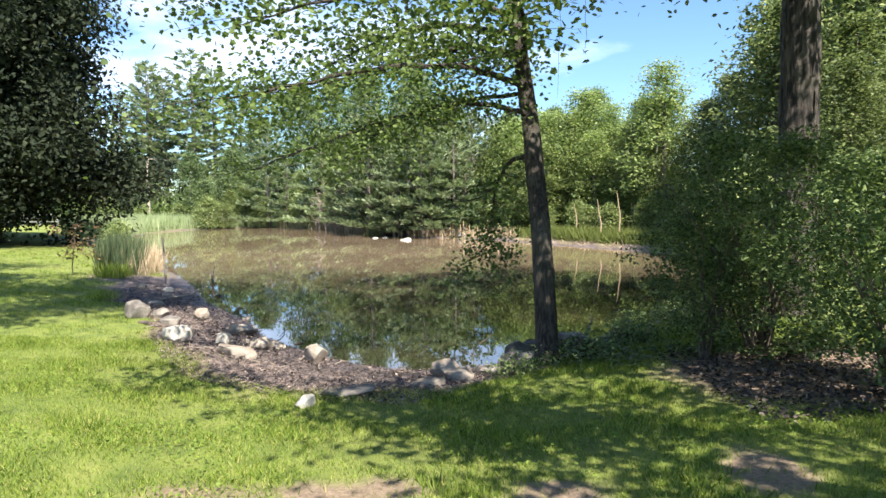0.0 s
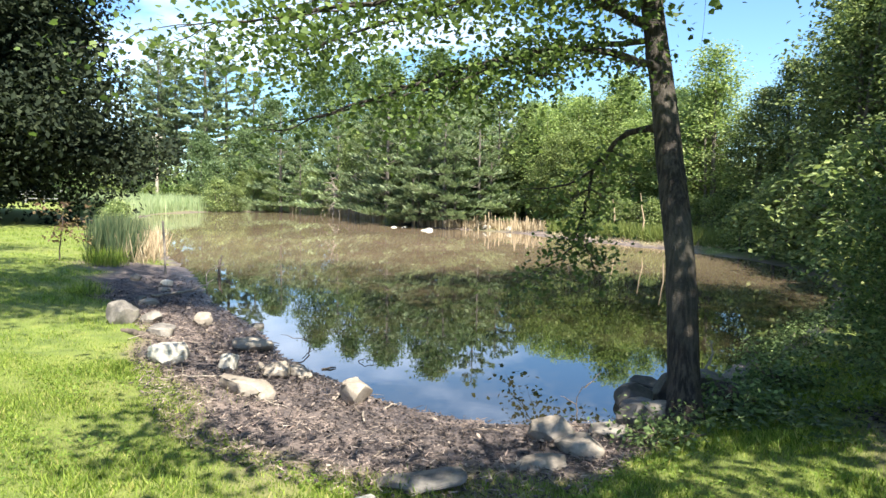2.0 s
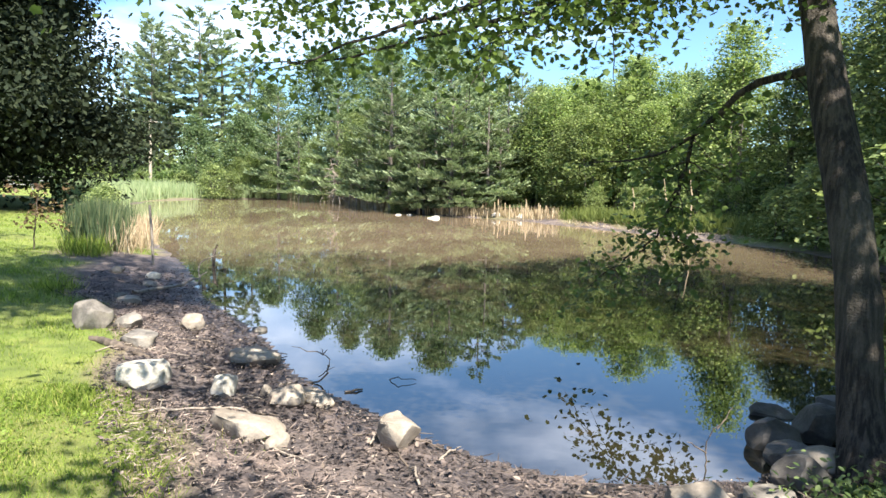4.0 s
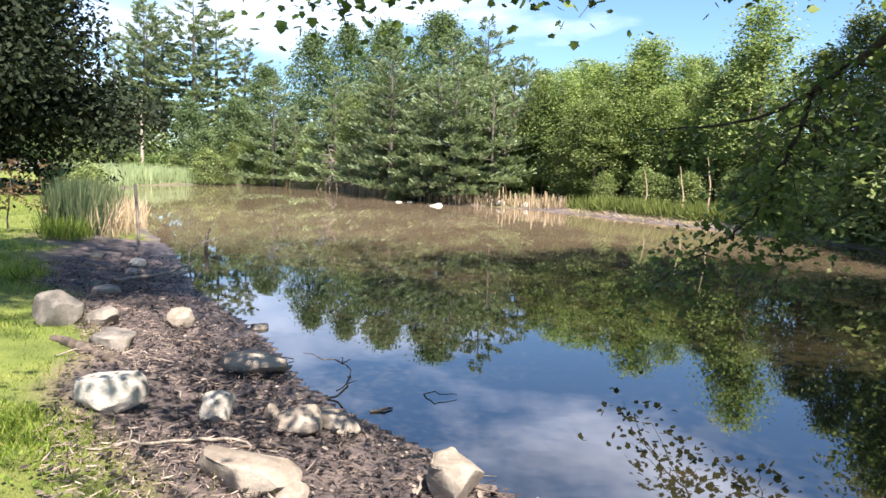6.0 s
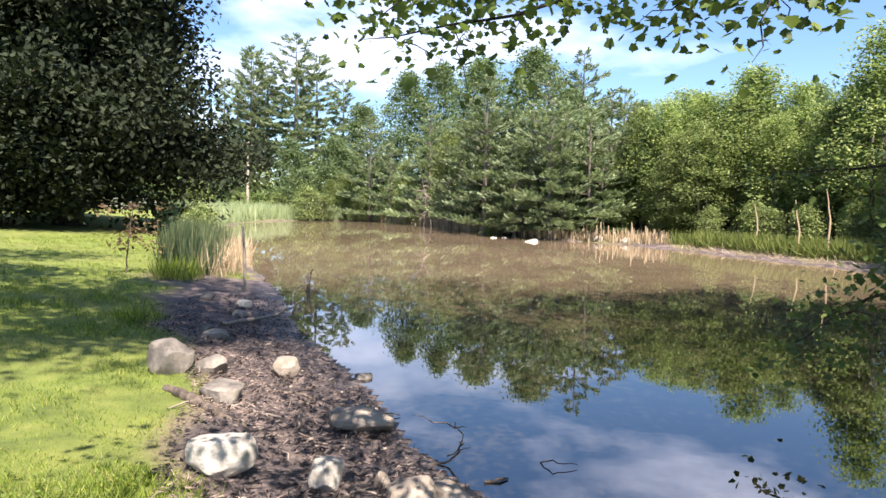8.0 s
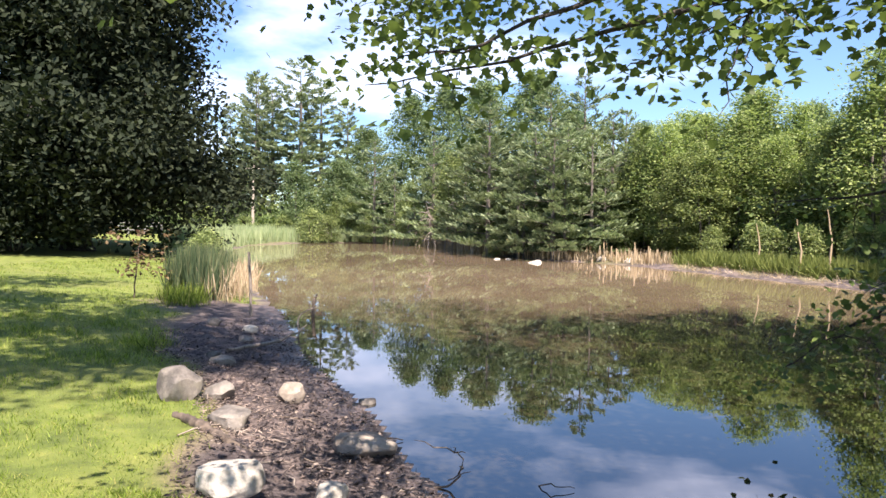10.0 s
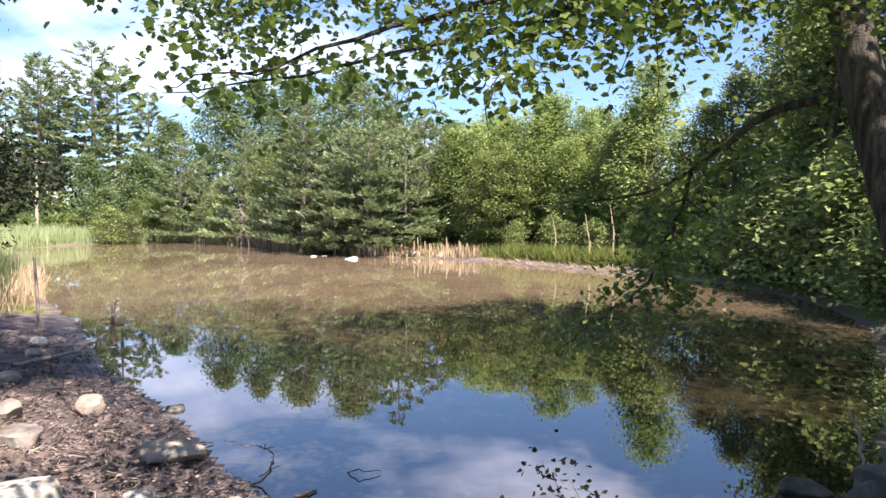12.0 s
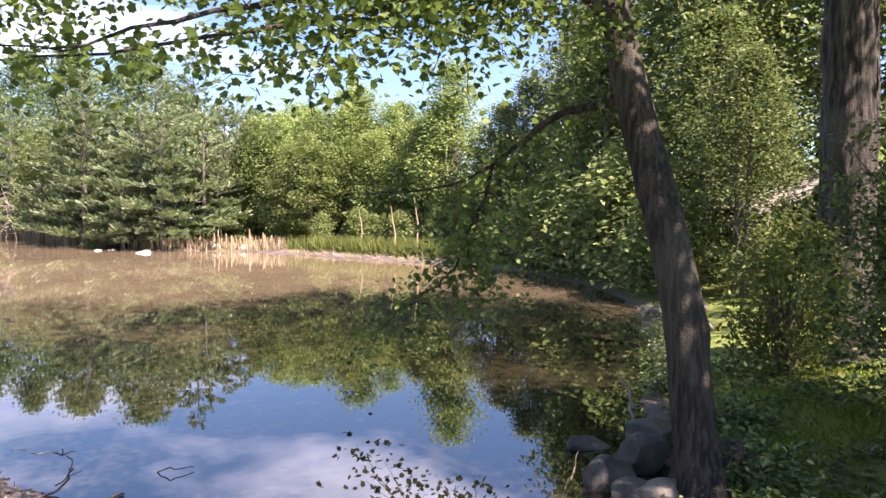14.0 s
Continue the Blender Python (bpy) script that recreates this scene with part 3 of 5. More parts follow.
def make_maple():
    r = np.random.default_rng(21)
    ob = root("maple_tree", 1.38, 7.6, "slender leaning maple with furrowed brown bark at the water's edge", "tree", z=0)
    ob.location = (0, 0, 0)
    zb = gz(1.38, 7.6) - 0.08
    spine = [(1.45, 7.70, zb, 0.225), (1.45, 7.74, zb + 0.16, 0.178), (1.45, 7.84, zb + 0.55, 0.152), (1.42, 8.02, 0.9, 0.142), (1.37, 8.40, 2.0, 0.136), (1.31, 8.65, 2.9, 0.12),
             (1.16, 8.9, 4.2, 0.11), (1.0, 9.2, 6.0, 0.085), (0.85, 9.4, 9.5, 0.06), (0.8, 9.5, 15.0, 0.012)]
    v, f = ragged_trunk(spine, 120, 36, 3, 0.055, 0.012, [(2.35, 2.6, 0.10, 0.28), (1.55, 0.3, 0.08, 0.22), (3.0, 1.0, 0.10, 0.2), (0.55, 4.0, 0.09, 0.18)])
    child("trunk", mesh_of("trunk", v, f, M_BARK, True), ob)
    scar_v, scar_f = tube4([(1.50, 7.545, zb + 0.02, 0.05), (1.50, 7.60, zb + 0.14, 0.04), (1.495, 7.66, zb + 0.30, 0.012)], 8, 8, 0.004, 0.06, 5)
    child("bark_scar", mesh_of("bark_scar", scar_v, scar_f, M_STONE_TAN, True), ob, "pale bare wood where the bark came off")
    wood, leaves = [], []

    def bough(pts, n_leaf, spread, size, twigs=6, twig_len=0.6, seed=0, droop=0.15, sides=7, shape=MAPLE_LEAF):
        q = smooth_line(pts, 24, 0.012, seed)
        bv, bf = tube(q[:, :3], np.maximum(q[:, 3], 0.003), sides, 0.05, seed)
        child("bough", mesh_of("bough", bv, bf, M_BARK, True), ob)
        rr = np.random.default_rng(seed + 100)
        each = max(4, n_leaf // (twigs + 1))
        first = 12 if shape is OVAL else 5
        leaves.append(twig_leaves(q[first:], rr, each, spread, size, shape))
        for k in range(twigs):
            i = int(rr.uniform(first - 3, 23))
            d = unit(rr.normal(0, 1, 3) * np.array([1, 1, 0.25]) + 0.6 * unit(q[-1, :3] - q[0, :3]) - np.array([0, 0, droop]))
            ln = twig_len * rr.uniform(0.5, 1.2)
            a = q[i, :3]
            tw = smooth_line([(*a, q[i, 3] * 0.45 + 0.002), (*(a + d * ln * 0.5), 0.004), (*(a + d * ln - np.array([0, 0, 0.08 * ln])), 0.002)], 8, 0.012, seed + k)
            wood.append(tube(tw[:, :3], tw[:, 3], 4))
            leaves.append(twig_leaves(tw, rr, each, spread, size, shape))

    # the low bough that arches down to the water
    bough([(1.38, 8.5, 2.28, 0.042), (1.06, 9.1, 2.20, 0.034), (0.92, 9.6, 2.0, 0.027), (0.80, 10.1, 1.78, 0.02), (0.45, 10.5, 1.63, 0.012), (-0.17, 10.9, 1.58, 0.004)], 420, (0.18, 0.18, 0.10), 0.066, 11, 0.6, 31)
    bough([(0.84, 9.95, 1.82, 0.024), (0.79, 10.25, 1.25, 0.018), (0.65, 10.55, 0.75, 0.013), (0.42, 10.8, 0.5, 0.009), (0.0, 11.1, 0.08, 0.003)], 900, (0.20, 0.20, 0.13), 0.066, 18, 0.65, 32, 0.3)
    bough([(0.72, 10.4, 1.0, 0.012), (0.95, 10.6, 0.72, 0.009), (1.1, 10.7, 0.35, 0.003)], 280, (0.17, 0.17, 0.10), 0.064, 9, 0.5, 33, 0.3)
    # boughs that reach out over the mud, above the path
    bough([(1.32, 8.60, 2.85, 0.045), (0.5, 8.25, 3.0, 0.036), (-0.5, 7.85, 2.80, 0.026), (-1.5, 7.5, 2.42, 0.016), (-2.5, 7.3, 2.05, 0.004)], 2500, (0.20, 0.17, 0.11), 0.05, 26, 0.55, 34, 0.12)
    bough([(-0.4, 7.8, 2.8, 0.016), (-0.9, 7.7, 2.5, 0.012), (-1.3, 7.6, 2.2, 0.003)], 720, (0.17, 0.2, 0.1), 0.05, 10, 0.5, 44, 0.2)
    bough([(0.3, 8.1, 2.98, 0.016), (-0.1, 7.8, 2.7, 0.012), (-0.5, 7.6, 2.42, 0.003)], 720, (0.17, 0.2, 0.1), 0.05, 10, 0.5, 45, 0.2)
    bough([(1.26, 8.72, 3.3, 0.05), (0.3, 7.9, 3.45, 0.04), (-0.9, 7.3, 3.3, 0.03), (-2.0, 7.0, 3.05, 0.018), (-3.2, 6.8, 2.85, 0.004)], 2300, (0.30, 0.30, 0.2), 0.06, 26, 1.0, 35, 0.1)
    bough([(1.2, 8.82, 3.8, 0.05), (0.3, 9.2, 4.0, 0.04), (-1.0, 9.6, 3.8, 0.028), (-2.3, 9.9, 3.5, 0.016), (-3.4, 10.1, 3.15, 0.004)], 2000, (0.3, 0.3, 0.22), 0.072, 20, 1.1, 36, 0.12)
    bough([(1.15, 8.9, 4.3, 0.05), (0.2, 8.4, 4.6, 0.04), (-1.2, 7.8, 4.4, 0.028), (-2.8, 7.4, 3.9, 0.004)], 1600, (0.35, 0.35, 0.25), 0.09, 20, 1.2, 37, 0.1)
    bough([(1.15, 8.9, 4.1, 0.05), (-0.2, 10.2, 4.6, 0.04), (-1.8, 11.4, 4.4, 0.028), (-3.4, 12.3, 3.8, 0.004)], 3400, (0.4, 0.4, 0.28), 0.08, 20, 1.3, 42, 0.1)
    bough([(1.25, 8.75, 3.6, 0.04), (1.2, 8.2, 4.1, 0.032), (0.9, 7.2, 4.4, 0.022), (0.4, 6.4, 4.3, 0.004)], 420, (0.28, 0.28, 0.2), 0.105, 12, 0.9, 38, 0.1)
    bough([(1.27, 8.70, 3.2, 0.036), (0.2, 8.85, 3.1, 0.028), (-1.0, 8.85, 2.72, 0.02), (-2.2, 8.75, 2.4, 0.011), (-3.2, 8.6, 2.2, 0.003)], 800, (0.2, 0.2, 0.1), 0.062, 16, 0.5, 46, 0.15)
    bough([(1.0, 9.2, 5.9, 0.05), (-1.4, 11.0, 6.8, 0.04), (-3.6, 12.6, 6.7, 0.026), (-5.8, 13.8, 6.1, 0.004)], 1500, (0.45, 0.45, 0.3), 0.11, 22, 1.5, 47, 0.1)
    bough([(1.0, 9.2, 5.6, 0.05), (-0.9, 10.6, 6.3, 0.04), (-2.6, 11.6, 6.4, 0.026), (-4.4, 12.2, 6.0, 0.004)], 1500, (0.45, 0.45, 0.3), 0.11, 22, 1.4, 48, 0.1)
    # the high crown, out of view, added to cast shade on shore, lawn and water
    for k in range(14):
        a, z0 = 2.4 * k, 8.4 + 0.42 * k
        reach = (5.4 - 0.10 * k) * (0.45 if math.sin(a) < -0.3 else 1.0)
        bx, by = 1.05 - 0.02 * k, 9.1 + 0.03 * k
        bough([(bx, by, z0, 0.05), (bx + 0.4 * reach * math.cos(a) - 0.8, by + 0.4 * reach * math.sin(a), z0 + 0.7, 0.036), (bx + 0.75 * reach * math.cos(a) - 1.6, by + 0.75 * reach * math.sin(a), z0 + 0.9, 0.02),
               (bx + reach * math.cos(a) - 2.2, by + reach * math.sin(a), z0 + 0.6, 0.004)], 620, (0.6, 0.6, 0.35), 0.15, 12, 1.5, 60 + k, 0.1, 5, OVAL)
    # further unseen boughs, stretched out to shade the left lawn
    for k, (ex, ey, ez) in enumerate(((-5.2, 7.0, 8.8), (-4.2, 8.2, 9.6), (-6.2, 8.2, 9.4), (-6.4, 9.6, 9.4), (-7.4, 8.8, 10.0), (-5.6, 4.2, 10.2), (-6.2, 3.4, 10.0))):
        bough([(0.92, 9.35, 8.0 + 0.5 * k, 0.06), (0.45 * ex + 0.3, 0.45 * ey + 5.1, ez + 0.6, 0.045), (0.8 * ex, 0.8 * ey + 1.8, ez + 0.5, 0.03), (ex, ey, ez, 0.005)], 1500, (0.6, 0.6, 0.35), 0.15, 14, 1.5, 90 + k, 0.1, 5, OVAL)
    v, f = join_meshes(wood)
    tagged(child("twigwork", mesh_of("twigwork", v, f, M_BARK, True), ob), kind="stuff")
    v, f = join_meshes(leaves)
    child("crown", mesh_of("crown", v, f, M_MAPLE), ob, "lobed green maple leaves")
    # bare hanging twigs beside the trunk
    tw = [tube4([(x, y, 4.6, 0.004), (x + 0.02, y, 4.0, 0.003), (x - 0.03, y, z1, 0.0015)], 9, 4, 0.01, 0, k) for k, (x, y, z1) in enumerate([(1.75, 8.6, 3.1), (2.15, 8.7, 3.75)])]
    for v, f in tw:
        child("hanging_twig", mesh_of("hanging_twig", v, f, M_STICK, True), ob)


make_maple()


def make_old_tree():
    ob = root("shagbark_tree", 5.95, 10.2, "thick old tree with dark shaggy grey-brown bark", "tree", z=0)
    ob.location = (0, 0, 0)
    zb = gz(5.95, 10.2) - 0.1
    spine = [(5.95, 10.2, zb, 0.50), (5.96, 10.2, zb + 0.3, 0.38), (5.98, 10.25, 0.8, 0.33), (6.05, 10.3, 2.6, 0.31), (6.1, 10.4, 4.8, 0.29), (6.1, 10.5, 8, 0.23), (6.0, 10.6, 12, 0.10)]
    v, f = ragged_trunk(spine, 130, 48, 8, 0.075, 0.02, [(2.4, 3.2, 0.25, 0.12), (3.4, 0.5, 0.2, 0.1)])
    child("trunk", mesh_of("trunk", v, f, M_BARK_OLD, True), ob)
    r = np.random.default_rng(5)
    strips = []
    for k in range(110):
        a, z = r.uniform(0, 2 * np.pi), r.uniform(-0.2, 5.5)
        rad = 0.325 - 0.008 * z
        cx, cy = 6.0 + 0.02 * z, 10.22 + 0.03 * z
        ln, wd = r.uniform(0.15, 0.5), r.uniform(0.02, 0.05)
        o, s = np.array([np.cos(a), np.sin(a), 0]), np.array([-np.sin(a), np.cos(a), 0])
        c = np.array([cx, cy, z]) + o * rad
        p = np.array([c - s * wd, c + s * wd, c + s * wd * 0.8 + o * 0.015 + [0, 0, ln * 0.5], c - s * wd * 0.8 + o * 0.015 + [0, 0, ln * 0.5], c + s * wd * 0.3 + o * r.uniform(0.0, 0.03) + [0, 0, ln], c - s * wd * 0.5 + o * r.uniform(0.0, 0.03) + [0, 0, ln]])
        strips.append((p, np.array([(0, 1, 2, 3), (3, 2, 4, 5)])))
    v, f = join_meshes(strips)
    child("loose_bark", mesh_of("loose_bark", v, f, M_BARK_OLD), ob, "curling strips of loose bark")
    # crown held above the view and spread wide to shade the right-hand water
    wood, cl = [], []
    for k in range(20):
        z = 5.6 + 0.36 * k
        a = k * 2.399
        reach = (5.2 if math.cos(a) < 0.2 else 4.0) * (1 - 0.022 * k)
        b = np.array([6.08, 10.45, z])
        e = b + np.array([np.cos(a) * reach, np.sin(a) * reach, 0.7])
        wood.append(tube4([(*b, 0.09), (*((b + e) / 2 + [0, 0, 0.35]), 0.05), (*e, 0.008)], 10, 6, 0.03, 0, k))
        cl.append(b + (e - b) * r.uniform(0.3, 1.1, (40, 1)) + r.normal(0, 0.6, (40, 3)) * [1, 1, 0.6])
    for v, f in wood:
        child("bough", mesh_of("bough", v, f, M_BARK_OLD, True), ob)
    v, f = leaves_round(np.concatenate(cl), 38, 0.36, 0.15, r, OVAL, 0.6)
    child("crown", mesh_of("crown", v, f, M_BROAD), ob)


make_old_tree()


def bush(name, seed, x, y, radius, height, clumps, per, leaf, material, stems, label, squash=1.0, spread=0.16, low=0.12, template=OVAL):
    """A shrub of many thin stems with leaves along them."""
    r = np.random.default_rng(seed)
    ob = root(name, x, y, label, "bush")
    wood = []
    for k in range(stems):
        a, q = r.uniform(0, 2 * np.pi), r.uniform(0.3, 1.0)
        ex, ey, ez = np.cos(a) * radius * q, np.sin(a) * radius * q * squash, height * r.uniform(0.6, 1.0)
        wood.append(tube4([(ex * 0.08, ey * 0.08, 0, 0.016), (ex * 0.35, ey * 0.35, ez * 0.5, 0.011), (ex, ey, ez, 0.003)], 8, 5, 0.02, 0, seed + k))
    for v, f in wood:
        child("stem", mesh_of("stem", v, f, M_STICK, True), ob)
    a, u = r.uniform(0, 2 * np.pi, clumps), r.uniform(low, 1, clumps)
    prof = np.sqrt(np.clip(1 - (np.abs(u - 0.45) / 0.62) ** 2, 0.02, 1))
    rad = radius * prof * np.sqrt(r.uniform(0.25, 1, clumps)) * (0.82 + 0.25 * np.sin(4 * a + 6 * u))
    c = np.stack([rad * np.cos(a), rad * np.sin(a) * squash, height * u], -1)
    v, f = leaves_round(c, per, spread, leaf, r, template, 0.55, 0.35)
    child("foliage", mesh_of("foliage", v, f, material), ob)
    return ob


bush("bush", 51, 4.15, 7.3, 1.55, 2.85, 270, 80, 0.055, M_BUSH, 40, "dense tangled green bush in deep shade below", spread=0.12)
bush("bush", 52, 4.45, 4.9, 1.3, 2.3, 190, 80, 0.055, M_BUSH, 26, "leafy green bush at the lawn's edge, lit on top", spread=0.12)
bush("bush", 53, 3.4, 7.2, 0.7, 2.0, 120, 40, 0.045, M_BUSH, 18, "thin-stemmed shrub with small leaves", low=0.2)
bush("shrub", 54, 4.75, 10.0, 0.7, 1.85, 150, 26, 0.075, M_YELLOW, 20, "sunlit yellow-green shrub beside the old tree")
bush("shrub", 55, 5.3, 10.6, 0.5, 1.1, 70, 22, 0.06, M_YELLOW, 12, "low yellow-green shrub by the water")
bush("weeds", 56, 2.05, 7.95, 0.30, 0.32, 40, 20, 0.06, M_BUSH, 14, "low leafy weeds at the maple's foot", low=0.1)
bush("weeds", 57, 1.0, 7.0, 0.4, 0.22, 50, 18, 0.05, M_BUSH, 10, "low green weeds among the shore stones", low=0.05)
for _k, (_x, _y) in enumerate(((3.3, 10.35), (4.35, 11.7), (5.5, 13.1), (6.8, 14.8))):
    bush("weeds", 64 + _k, _x, _y, 0.34, 0.26, 40, 26, 0.045, M_BUSH, 12, "low leafy weeds along the muddy bank", low=0.08)
bush("weeds", 58, 2.9, 8.9, 0.4, 0.3, 50, 20, 0.06, M_BUSH, 14, "leafy weeds on the bank", low=0.1)


# the oak over the lawn on the far left, branches down to the ground, shade in its leaf colour
def make_dark_oak():
    r = np.random.default_rng(61)
    x, y = -25.5, 34.5
    ob = root("oak_tree", x, y, "large oak with low drooping leafy branches, leaf colour darkened for shade", "tree")
    v, f = ragged_trunk([(0, 0, 0, 0.55), (0, 0, 0.5, 0.42), (0.1, 0, 3, 0.36), (0.2, 0.1, 7, 0.26), (0.2, 0, 12, 0.06)], 50, 20, 4, 0.05, 0.02, [])
    child("trunk", mesh_of("trunk", v, f, M_BARK, True), ob)
    wood, cl = [], []
    for k in range(38):
        z = 2.0 + 0.28 * k
        a = k * 2.399
        reach = (6.0 - 0.10 * abs(k - 8)) * r.uniform(0.75, 1.0) * (1 - 0.012 * k)
        b = np.array([0.1, 0, z])
        e = b + np.array([np.cos(a) * reach, np.sin(a) * reach, r.uniform(-1.6, 0.4) if k < 14 else r.uniform(-0.6, 1.4)])
        m = (b + e) / 2 + np.array([0, 0, 0.7])
        wood.append(tube4([(*b, 0.10), (*m, 0.055), (*e, 0.008)], 10, 6, 0.05, 0, k))
        t = r.uniform(0.3, 1.08, (30, 1))
        p = (1 - t) ** 2 * b + 2 * t * (1 - t) * (m + [0, 0, 0.3]) + t**2 * e
        cl.append(p + r.normal(0, 0.55, (30, 3)) * np.array([1, 1, 0.8]))
        inner = r.uniform(0.1, 0.7, (12, 1))
        cl.append(b + (e - b) * inner + r.normal(0, 0.8, (12, 3)))
    for v, f in wood:
        child("bough", mesh_of("bough", v, f, M_BARK, True), ob)
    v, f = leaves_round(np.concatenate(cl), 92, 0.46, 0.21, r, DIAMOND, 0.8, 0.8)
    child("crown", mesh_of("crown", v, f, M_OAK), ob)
    ob.scale = (1.55, 1.55, 1.45)
    return ob


oak = make_dark_oak()
bush("oak_thicket", 62, -25.5, 30.5, 4.4, 5.5, 420, 50, 0.26, M_OAK, 20, "thicket beneath the oak, shade put into its dark leaf colour", spread=0.5, template=DIAMOND)
bush("oak_thicket", 63, -32.5, 43.0, 5.0, 8.0, 420, 50, 0.26, M_OAK, 20, "thicket beside the lawn, shade put into its dark leaf colour", spread=0.5, template=DIAMOND)


# ---- the far shore's trees ----
young = broadleaf("young_tree", 71, 9.5, 1.2, 2.1, 200, 52, 0.15, M_POPLAR, M_BARK_FAR, 0.07, 0.34, 3, label="slim young tree with light green leaves on the far shore")
young_b = broadleaf("young_tree", 72, 8.5, 0.9, 1.9, 190, 52, 0.15, M_BROAD, M_BARK_FAR, 0.06, 0.32, 2, label="slim green young tree on the far shore")
round_tree = broadleaf("round_tree", 73, 15, 3.5, 4.6, 360, 40, 0.29, M_GREY, M_BARK_FAR, 0.22, 0.55, 1, label="tall round-crowned grey-green tree behind the far shore")
big_tree = broadleaf("leafy_tree", 74, 13, 0.9, 4.0, 400, 40, 0.21, M_LEAFY, M_BARK_FAR, 0.20, 0.42, 2, label="big leafy tree overhanging the pond's edge")
shrub_far = broadleaf("shore_shrub", 75, 3.2, 0.15, 1.8, 105, 32, 0.18, M_BROAD, M_BARK_FAR, 0.04, 0.28, 3, label="rounded green shrub at the wood's edge", category="bush")
pale_tree = broadleaf("pale_tree", 76, 8.5, 0.4, 3.0, 250, 34, 0.25, M_GREY, M_BARK_FAR, 0.12, 0.4, 1, label="rounded pale green tree beyond the reeds")
pine_a = pine("white_pine", 81, 8.8, 0.8, 3.7, 10, 6, 46, 0.36, M_NEEDLE, M_BARK_FAR, 0.13, label="young white pine with soft level boughs on the far shore")
pine_b = pine("white_pine", 82, 8.2, 1.0, 3.3, 9, 6, 40, 0.35, M_NEEDLE, M_BARK_FAR, 0.12, gap=0.12, label="young white pine with gaps between its boughs")
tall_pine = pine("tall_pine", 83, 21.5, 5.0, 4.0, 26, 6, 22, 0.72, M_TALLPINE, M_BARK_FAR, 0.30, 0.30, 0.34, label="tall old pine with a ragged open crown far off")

EYE_X, EYE_Y, AZ = -2.2, 4.7, -4.4     # a point of the path from which the far shore was set out


def fan(bearing, dist):
    """A place seen under a bearing (degrees to the right of AZ) at a distance ahead."""
    return EYE_X + dist * math.tan(radians(AZ + bearing)), EYE_Y + dist


def row(pairs, r, scale, wide=1.0):
    return [(*fan(b + r.uniform(-0.6, 0.6), d + r.uniform(-0.8, 0.8)), scale * s * r.uniform(0.82, 1.16), wide * r.uniform(0.82, 1.18)) for b, d, s in pairs]


r = np.random.default_rng(91)
plant(pine_a, row([(-1.2, 44, 1.0), (2.0, 42, 1.0), (5.2, 41.5, 1.0), (8.2, 42, 0.95), (-6.5, 60, 1.05), (-11.0, 66, 1.0), (3.8, 46, 1.12), (0.4, 48, 1.1), (9.6, 45, 1.05), (1.4, 40.5, 0.62), (5.0, 39.6, 0.6), (7.6, 39.6, 0.55), (6.4, 47, 1.25), (-1.6, 49, 1.2)], r, 1.0), "white pines on the far shore", 1)
plant(pine_b, row([(0.6, 41, 0.8), (3.6, 40, 0.85), (6.8, 40, 0.85), (-9, 64, 1.0), (-3.6, 53, 1.0), (10.2, 41, 0.8)], r, 1.0), "white pines on the far shore", 2)
plant(young, row([(11, 41, 0.95), (12.6, 40, 1.0), (14, 42, 1.05), (15.4, 38, 0.95), (16.6, 40, 1.0), (18.2, 37, 0.98), (19.6, 39, 1.05), (21.2, 35, 0.92), (22.8, 36, 1.0), (24.4, 33, 0.95), (26, 33, 1.0), (17.4, 45, 1.2), (20.6, 43, 1.1), (10.4, 47, 1.1), (28, 31, 1.1), (13.2, 47, 1.15)], r, 0.76, 1.35), "young trees on the far shore", 3)
plant(young_b, row([(7.4, 45, 1.05), (9.2, 42, 0.85), (11.8, 43, 1.05), (13.4, 38.5, 0.8), (15.0, 44, 1.15), (16.2, 36.5, 0.75), (18.8, 42, 1.1), (22.0, 39, 1.1), (23.6, 38, 1.05), (25.4, 36, 1.1), (-4.5, 57, 1.1), (-7.8, 62, 0.95), (-13, 66, 0.75), (-15, 67, 0.7), (-2.4, 50, 1.15), (27.2, 34, 1.1)], r, 0.76, 1.35), "young trees on the far shore", 4)
plant(round_tree, row([(-5.2, 74, 1.05), (-8.2, 76, 0.95), (-2.0, 66, 0.95), (2.5, 60, 0.86), (6.0, 58, 0.82), (-11.5, 80, 0.8), (11.0, 60, 0.78), (15, 58, 0.74), (19, 55, 0.72), (23.5, 52, 0.72)], r, 1.0), "tall trees behind the far shore", 5)
plant(pale_tree, row([(-18.0, 66, 1.05), (-14.5, 70, 0.85), (-21.5, 68, 0.75), (-12.2, 70, 0.8), (-25, 66, 0.7), (-27.5, 60, 0.8), (-30, 60, 0.9), (-33, 55, 0.95)], r, 1.0), "pale trees beyond the reeds", 6)
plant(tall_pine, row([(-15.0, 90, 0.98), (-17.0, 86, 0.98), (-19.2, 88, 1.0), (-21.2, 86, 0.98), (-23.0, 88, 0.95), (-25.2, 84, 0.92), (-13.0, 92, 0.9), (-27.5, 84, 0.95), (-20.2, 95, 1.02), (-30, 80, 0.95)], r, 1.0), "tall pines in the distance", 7)
